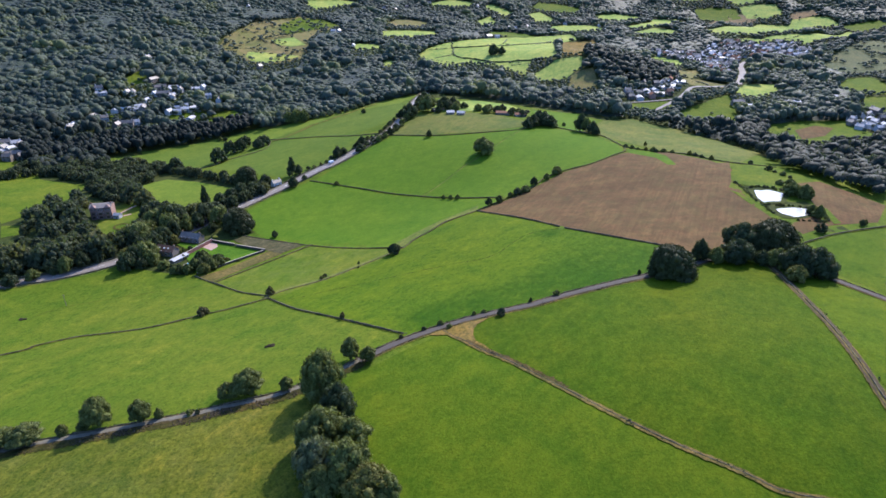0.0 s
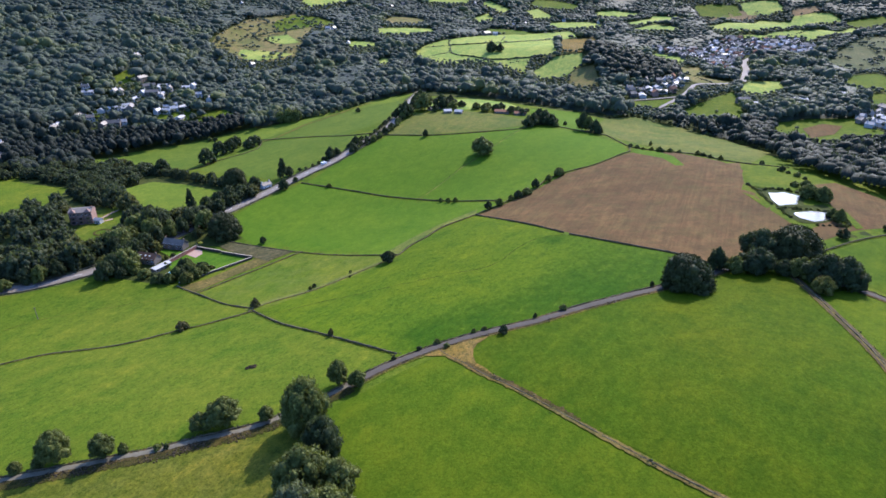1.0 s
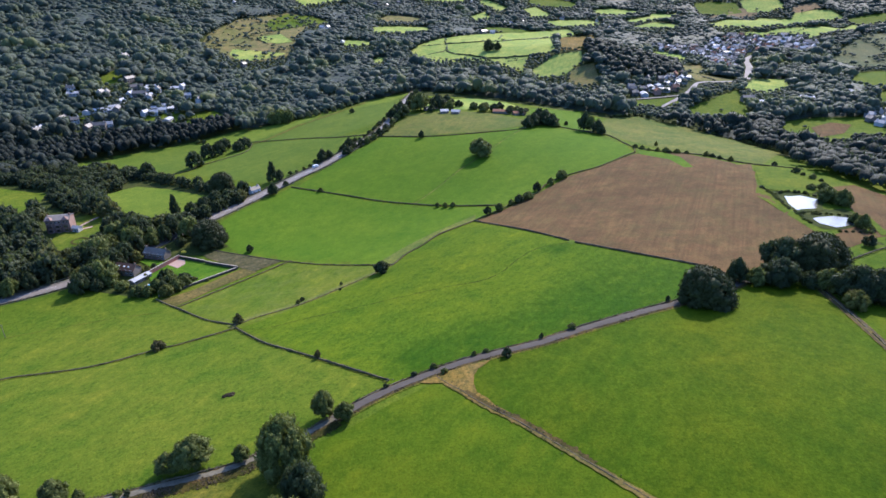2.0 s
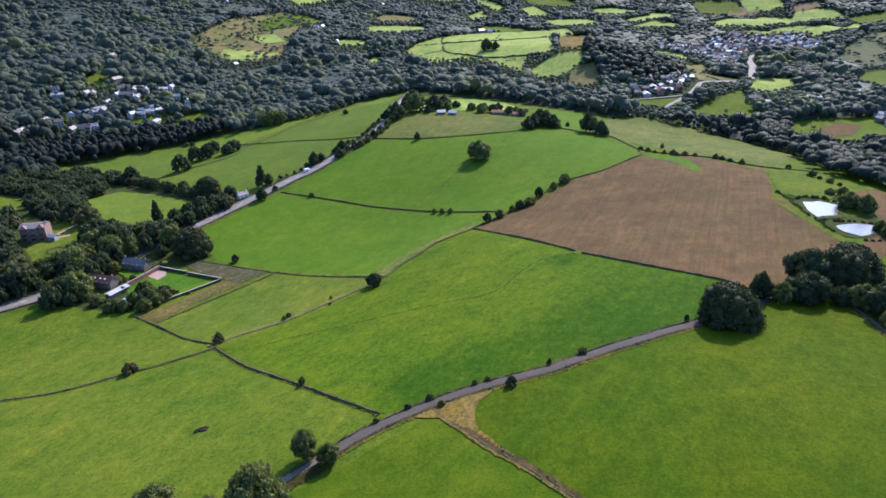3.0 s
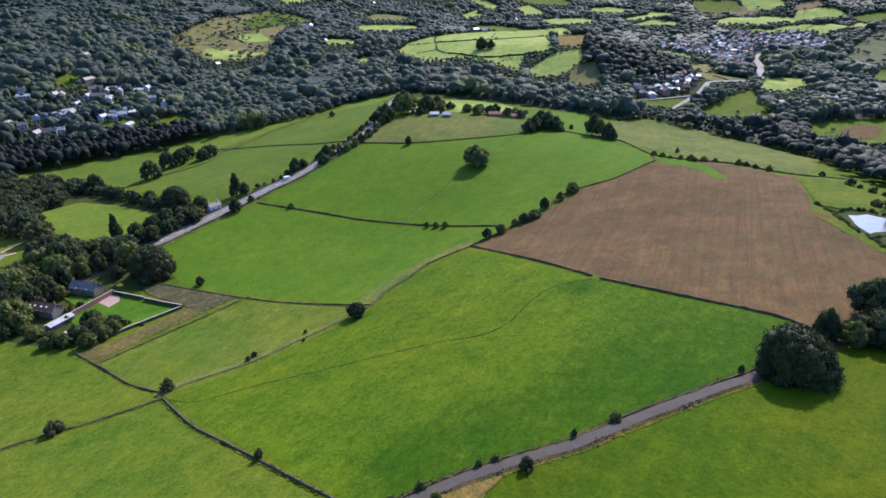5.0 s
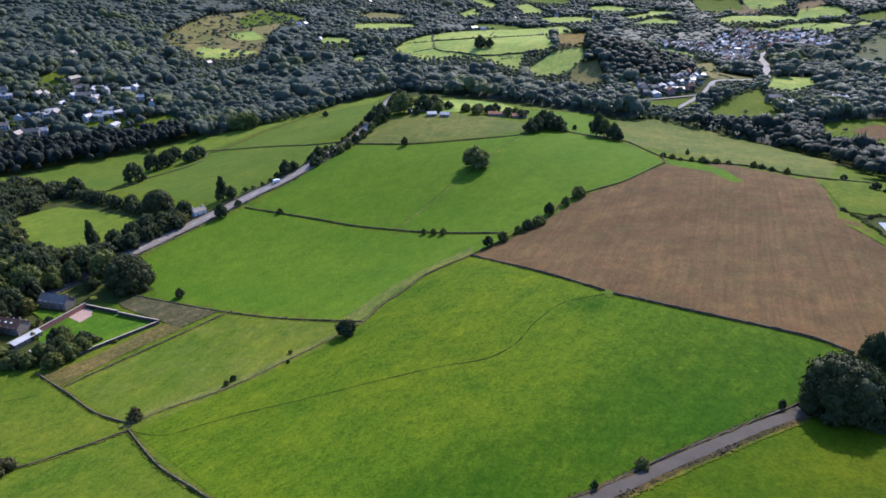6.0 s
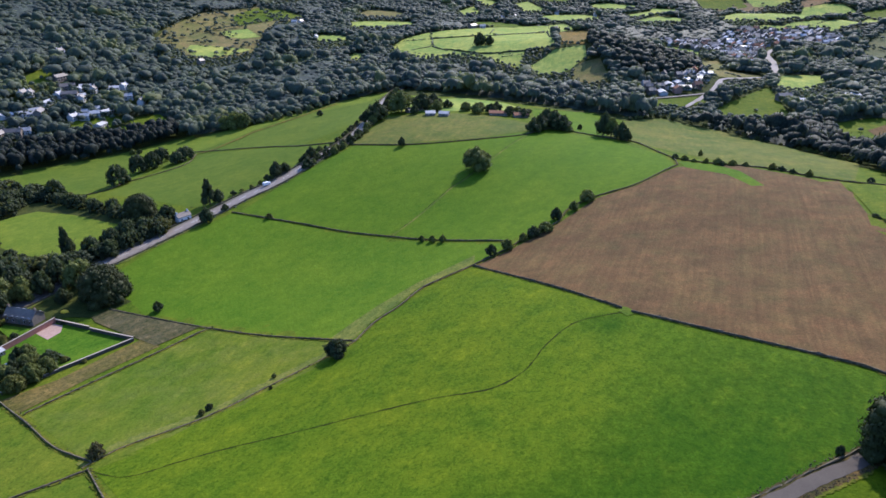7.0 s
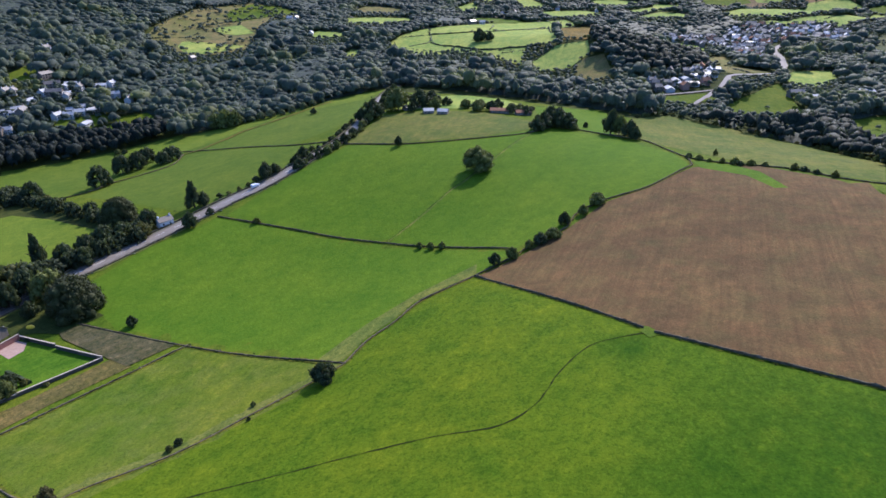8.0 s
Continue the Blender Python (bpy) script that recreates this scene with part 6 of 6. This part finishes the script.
# ---- houses ----
def house(w, d, eaves, rise, wall, roof, storeys=2, bays=3, chimney=True, label="stone house with slate roof", category="house", group="", far=False):
    """A gabled house, ridge along its width, standing on z 0."""
    root = new("house")
    part("wall", gable_body(w, d, eaves, rise), wall, root)
    over, t = 0.35, 0.22
    slope = rise / (d / 2)
    for s in (-1, 1):
        bm = bmesh.new()
        quad = [(-w / 2 - over, s * (d / 2 + over), eaves - slope * over), (w / 2 + over, s * (d / 2 + over), eaves - slope * over), (w / 2 + over, 0, eaves + rise), (-w / 2 - over, 0, eaves + rise)]
        vs = [bm.verts.new((x, y, z + 0.02)) for x, y, z in quad] + [bm.verts.new((x, y, z + 0.02 + t)) for x, y, z in quad]
        for f in ((0, 1, 2, 3), (4, 5, 6, 7), (0, 1, 5, 4), (1, 2, 6, 5), (2, 3, 7, 6), (3, 0, 4, 7)):
            bm.faces.new([vs[i] for i in f])
        bmesh.ops.recalc_face_normals(bm, faces=bm.faces)
        part("roof", bm, roof, root)
    if chimney:
        for s in (-1, 1):
            ch = part("chimney", boxed(s * (w / 2 - 0.6) - 0.4, s * (w / 2 - 0.6) + 0.4, -0.45, 0.45, eaves + rise - 0.5, eaves + rise + 1.1, bevel=0.05), wall, root)
            if far:
                continue
            part("chimney_pot", boxed(s * (w / 2 - 0.6) - 0.15, s * (w / 2 - 0.6) + 0.15, -0.15, 0.15, eaves + rise + 1.1, eaves + rise + 1.55, bevel=0.04), TILE, ch)
    for face in (-1,) if far else (-1, 1):
        for st in range(storeys):
            for i in range(bays):
                x = (i + 0.5) / bays * w - w / 2
                z0 = 0.9 + st * (eaves / storeys)
                if st == 0 and i == bays // 2 and face < 0:
                    part("door", boxed(x - 0.5, x + 0.5, face * d / 2 - 0.04, face * d / 2 + 0.04, 0, 2.05), DOOR_PAINT, root)
                    continue
                y = face * d / 2
                if far:
                    part("window", boxed(x - 0.6, x + 0.6, y - 0.05, y + 0.05, z0, z0 + 1.3), GLASS, root)
                    continue
                win = part("window", boxed(x - 0.6, x + 0.6, y - 0.05, y + 0.05, z0, z0 + 1.3), TRIM, root)
                part("pane", boxed(x - 0.5, x + 0.5, y - 0.07, y + 0.07, z0 + 0.1, z0 + 1.2), GLASS, win)
    return tagged(root, label, category, group)


def gable_body(w, d, eaves, rise):
    bm = bmesh.new()
    prof = [(-d / 2, -0.8), (d / 2, -0.8), (d / 2, eaves), (0, eaves + rise), (-d / 2, eaves)]
    a, b = ([bm.verts.new((x, y, z)) for y, z in prof] for x in (-w / 2, w / 2))
    bm.faces.new(a)
    bm.faces.new(b[::-1])
    for i in range(5):
        j = (i + 1) % 5
        bm.faces.new((a[i], b[i], b[j], a[j]))
    bmesh.ops.recalc_face_normals(bm, faces=bm.faces)
    return bm


def stand(ob, x, y, turn):
    ob.matrix_basis = pose(x, y, ground_at(x, y) + 0.2, 0, 0, turn)
    return ob


TYPES = [house(8, 6.5, 4.8, 2.4, GRITSTONE, SLATE, 2, 2, far=True, label="grey stone house with slate roof in the valley", group="valley houses"),
         house(8.5, 6.5, 4.6, 2.5, RENDER_WHITE, SLATE, 2, 3, far=True, label="white rendered house with grey slate roof", group="valley houses"),
         house(8, 7, 4.8, 2.7, HOUSE_BRICK, TILE, 2, 2, far=True, label="brick house with brown tile roof", group="valley houses"),
         house(15, 7, 5.0, 2.5, GRITSTONE, SLATE, 2, 4, far=True, label="stone terrace with long slate roof", group="valley houses"),
         house(22, 11, 5.0, 1.8, GRITSTONE, SHEET, 1, 4, False, far=True, label="long building with pale sheet roof", group="valley houses"),
         house(9, 6.5, 4.2, 2.2, RENDER_WHITE, BRIGHT_ROOF, 2, 2, far=True, label="pale house with a light grey roof", group="valley houses")]
TYPES.append(house(13, 8, 2.9, 1.7, RENDER_WHITE, BRIGHT_ROOF, 1, 4, False, far=True, label="long low house with a pale roof", group="valley houses"))
used = [False] * len(TYPES)


def settle_house(k, x, y, turn):
    ob = TYPES[k] if not used[k] else copy_thing(TYPES[k], Matrix())
    used[k] = True
    return stand(ob, x, y, turn)


for k, (region, gap, seed, mixk) in enumerate(((TOWN, 12.5, 501, (0, 3, 5, 5, 2, 3, 6, 1, 0, 5, 3)), (TOWN_LOW, 14, 503, (6, 0, 2, 6)), (LOT, 15, 504, (5, 3, 1, 0, 5)))):
    for x, y in off_ways(scatter(region, gap, seed), 12):
        settle_house(DICE.choice(mixk), x, y, DICE.choice((0, 90, 75, 110)) + DICE.uniform(-12, 12))
for x, y in VILLAGE_SPOTS:
    settle_house(DICE.choice((6, 5, 6, 3, 6, 1)), x, y, DICE.choice((20, 30, 70, 95)) + DICE.uniform(-12, 12))
for x, y in OUTLYING:
    settle_house(DICE.choice((0, 1, 5, 3)), x, y, DICE.choice((0, 60, 90)) + DICE.uniform(-20, 20))
for x, y, turn, k in ((364, 756, 8, 4), (392, 758, 8, 4), (352, 770, 10, 3), (420, 775, 8, 4), (480, 800, 8, 4)):
    settle_house(k, x, y, turn)

# hall, cottages and farm
hall = house(15, 11, 9.0, 1.6, HALL_STONE, SLATE, 3, 6, True, "large three-storey stone hall with slate roofs", "hall")
stand(hall, -270, 431.5, 14)
for bx in (-5.0, 0.0, 5.0):
    part("bay", boxed(bx - 1.5, bx + 1.5, -6.6, -5.4, -0.5, 6.4, bevel=0.1), HALL_STONE, hall)
    part("bay_window", boxed(bx - 1.1, bx + 1.1, -6.66, -6.5, 1.0, 2.6), GLASS, hall, "wide dark glass window")
    part("bay_window", boxed(bx - 1.1, bx + 1.1, -6.66, -6.5, 4.0, 5.4), GLASS, hall, "wide dark glass window")
for gx in (-5.0, 5.0):
    gable = boxed(gx - 2.2, gx + 2.2, -5.75, -4.9, 8.2, 9.6)
    bmesh.ops.create_cone(gable, cap_ends=True, segments=4, radius1=3.1, radius2=0.3, depth=2.0, matrix=pose(gx, -4.6, 10.5, 0, 0, 45))
    part("gable", gable, HALL_STONE, hall)
wing = house(5, 4, 2.8, 1.2, RENDER_WHITE, BRIGHT_ROOF, 1, 3, False, "low pale wing beside the stone hall", "outbuilding")
stand(wing, -257.7, 428.6, -10)
stand(house(15, 6.5, 3.4, 2.7, GRITSTONE, SLATE, 2, 5, True, "long stone cottage with grey walls and slate roof", "cottage"), -183.6, 387.2, -14)
farmhouse = stand(house(17, 7, 3.6, 2.8, GRITSTONE, TILE, 2, 5, True, "stone farmhouse with brown tiled roof among trees", "farmhouse"), -193.8, 366.3, -14)
for x in (-5.0, -2.0, 1.5, 4.5):
    part("rooflight", boxed(x - 0.45, x + 0.45, -2.2, -1.3, 4.95, 5.55), TRIM, farmhouse, "small pale rooflight")
stand(house(12, 4.2, 2.1, 0.6, TIMBER, BRIGHT_ROOF, 1, 4, False, "long white-roofed garden building", "outbuilding"), -179.9, 355.9, 65)
stand(house(8, 5, 3.2, 1.8, TRIM, SLATE, 1, 2, True, "white roadside cottage with slate roof", "cottage"), -152.7, 494.7, 50)
for x, y, turn, w, wallm, roofm in ((-4.4, 666.4, 8, 8, TIMBER, BRIGHT_ROOF), (7.3, 661.5, -14, 8, TIMBER, BRIGHT_ROOF), (-18.7, 688.4, 36, 15, GRITSTONE, SLATE), (52.8, 663.1, -8, 15, GRITSTONE, TILE), (70.8, 658, 10, 12, GRITSTONE, TILE)):
    stand(house(w, 6.5, 2.2, 1.5, wallm, roofm, 1, 3, False, "farm building with a low pitched roof", "barn", "farm buildings"), x, y, turn)

# ---- walled garden ----
GA, GK, GB, GC, GD, GE = (-126.3, 367.2), (-149.8, 377.2), (-168.6, 384.7), (-178.3, 361.6), (-145.8, 346.5), (-159, 332.4)
draped("garden_lawn", [GA, GB, GC, GE, GD], 0.42, LAWN, 4.0, "short bright lawn inside the walled garden", "lawn")
draped("patio", [(-169.3, 383.5), (-164, 381.5), (-161.8, 376), (-164.2, 370.4), (-172.2, 375.5)], 0.5, PAVING, 3.0, "pale pink paved patio in the garden", "patio")


def garden_wall(a, b, high, material, label):
    root = new("garden_wall")
    a, b = np.array(a), np.array(b)
    n = max(2, int(np.hypot(*(b - a)) / 3))
    d = (b - a) / np.hypot(*(b - a))
    s = np.array([-d[1], d[0]])
    for name, half, z0, z1, m in (("wall", 0.22, -0.6, high, material), ("coping", 0.27, high, high + 0.16, COPING)):
        verts, faces = [], []
        for i in range(n + 1):
            c = a + (b - a) * i / n
            g = ground_at(*c)
            for o, z in ((-half, z0), (half, z0), (half, z1), (-half, z1)):
                verts.append((*(c + s * o), g + z))
        for i in range(n):
            for j in range(4):
                faces.append((i * 4 + j, i * 4 + (j + 1) % 4, i * 4 + 4 + (j + 1) % 4, i * 4 + 4 + j))
        e = n * 4
        faces += [(3, 2, 1, 0), (e, e + 1, e + 2, e + 3)]
        mesh_object(name, verts, faces, m, root)
    return tagged(root, label, "garden wall", "garden walls")


garden_wall(GA, tuple(np.array(GK) + (0.5, -0.5)), 2.0, GARDEN_WALL, "tall stone garden wall with pale coping")
garden_wall(tuple(np.array(GK) + (-0.4, 0.6)), GB, 2.0, GARDEN_WALL, "tall stone garden wall stepping round the lawn")
garden_wall(GB, tuple(1.35 * np.array(GC) - 0.35 * np.array(GB)), 2.8, BRICK, "red brick garden wall with pale coping")
garden_wall(GD, GA, 1.5, GARDEN_WALL, "pale stone garden wall along the dry strip")
garden_wall(GE, GD, 1.2, GARDEN_WALL, "lower stone wall below the garden trees")
wall_along("garden_hedge", [(-159.1, 361.3), (-145.6, 353.6)], 1.6, 1.6, LEAF_DARK, "clipped dark green garden hedge", ragged=0.1, category="hedge", group="hedges")
for x, y in scatter(GARDEN_TREES, 6.5, 610):
    tree(x, y, DICE.uniform(2.6, 4.4), DICE.uniform(5.3, 7.5), "leafy garden tree beside the stone wall", "garden trees")
draped("courtyard_lawn", [(-192, 380.5), (-190, 383), (-177, 379.5), (-175.5, 374), (-182.4, 373.1)], 0.5, LAWN, 2.0, "small green lawn between the two stone houses", "lawn")
for x, y, r, h in ((-185, 368.2, 1.7, 2.4), (-183.8, 372, 1.6, 2.2), (-179.5, 366.5, 1.9, 2.8), (-180, 371.4, 1.5, 2.0), (-181.6, 369.4, 1.8, 2.6)):
    plant(x, y, r, h, "bush", "yellowing garden shrub beside the farmhouse", "bush", "garden shrubs", BUSHES[2])
pool = new("swimming_pool")
pool.matrix_world = pose(-169.7, 350.5, ground_at(-169.7, 350.5) + 0.6, 0, 0, 62)
part("surround", boxed(-4.6, 4.6, -2.4, 2.4, -0.8, 0.0, bevel=0.05), COPING, pool, "pale paved surround")
part("water", boxed(-4.0, 4.0, -1.7, 1.7, -0.3, 0.06), POOL, pool, "clear blue water")
tagged(pool, "small blue swimming pool with pale surround", "pool")
cover = new("covered_heap")
cover.matrix_world = pose(-169.7, 393.5, ground_at(-169.7, 393.5) + 0.2)
bm = bmesh.new()
bmesh.ops.create_icosphere(bm, subdivisions=2, radius=1.0, matrix=Matrix.Diagonal((1.9, 1.2, 1.3, 1)))
for v in bm.verts:
    v.co *= 1 + 0.12 * noise.noise(v.co * 1.5)
    v.co.z = max(v.co.z, -0.2)
part("cover", bm, TARP, cover)
tagged(cover, "bright yellow cover over a heap beside the garden", "cover")


# ---- vehicles ----
def vehicle(x, y, turn, long, wide, high, label, category, cab=0.0):
    root = new(category)
    root.matrix_world = pose(x, y, ground_at(x, y) + 0.46, 0, 0, turn)
    bm = bmesh.new()
    body_top = high if cab else high * 0.58
    box(bm, -long / 2, long / 2 - cab, -wide / 2, wide / 2, 0.35, body_top, bevel=0.12)
    part("body", bm, CAR_WHITE, root)
    if cab:
        part("cab", boxed(long / 2 - cab, long / 2, -wide / 2 + 0.05, wide / 2 - 0.05, 0.35, high * 0.78, bevel=0.18), CAR_WHITE, root)
        part("windscreen", boxed(long / 2 - 0.06, long / 2 + 0.03, -wide / 2 + 0.2, wide / 2 - 0.2, high * 0.42, high * 0.7), GLASS, root, "dark glass windscreen")
    else:
        bm = boxed(-long * 0.3, long * 0.2, -wide / 2 + 0.12, wide / 2 - 0.12, body_top, high, bevel=0.15)
        part("windows", bm, GLASS, root, "dark glass all round")
        part("roof", boxed(-long * 0.25, long * 0.14, -wide / 2 + 0.2, wide / 2 - 0.2, high, high + 0.06, bevel=0.02), CAR_WHITE, root)
    for sx in (-0.32, 0.32):
        for sy in (-1, 1):
            bm = bmesh.new()
            bmesh.ops.create_cone(bm, cap_ends=True, segments=14, radius1=0.34, radius2=0.34, depth=0.22, matrix=pose(sx * long, sy * (wide / 2 - 0.08), 0.34, 90))
            part("wheel", bm, RUBBER, root)
    return tagged(root, label, category)


vehicle(-112.7, 539.2, 52, 5.4, 2.0, 2.3, "white van on the main road", "van", 1.5)

# ---- small things in the fields ----
pole = new("pole")
pole.matrix_world = pose(-219.4, 294.8, ground_at(-219.4, 294.8))
bm = bmesh.new()
bmesh.ops.create_cone(bm, cap_ends=True, segments=8, radius1=0.16, radius2=0.11, depth=8.0, matrix=pose(0, 0, 3.6))
part("post", bm, TIMBER, pole)
part("crossarm", boxed(-0.8, 0.8, -0.07, 0.07, 7.0, 7.15), TIMBER, pole)
tagged(pole, "thin grey wooden pole standing in the pasture", "pole")


def brush_heap(x, y, long, wide, label):
    rng = np.random.default_rng(int(abs(x)))
    v, f = BALL_2
    verts, faces, n = [], [], 0
    for i in range(7):
        c = np.array([rng.uniform(-0.5, 0.5) * long, rng.uniform(-0.4, 0.4) * wide, 0.1])
        verts.append(c + v * (1 + 0.2 * rng.normal(0, 1, (len(v), 1))) * np.array([long * 0.25, wide * 0.4, 0.55]))
        faces.append(f + n)
        n += len(v)
    ob = mesh_object("brush_heap", np.vstack(verts).tolist(), np.vstack(faces).tolist(), EARTH)
    ob.matrix_world = pose(x, y, ground_at(x, y) + 0.2, 0, 0, 15)
    return tagged(ob, label, "heap")


brush_heap(-76.3, 212.2, 3.6, 1.6, "low dark heap of brushwood in the pasture")
brush_heap(-233.8, 279.2, 3.0, 1.6, "dark heap beside bare earth in the pasture")
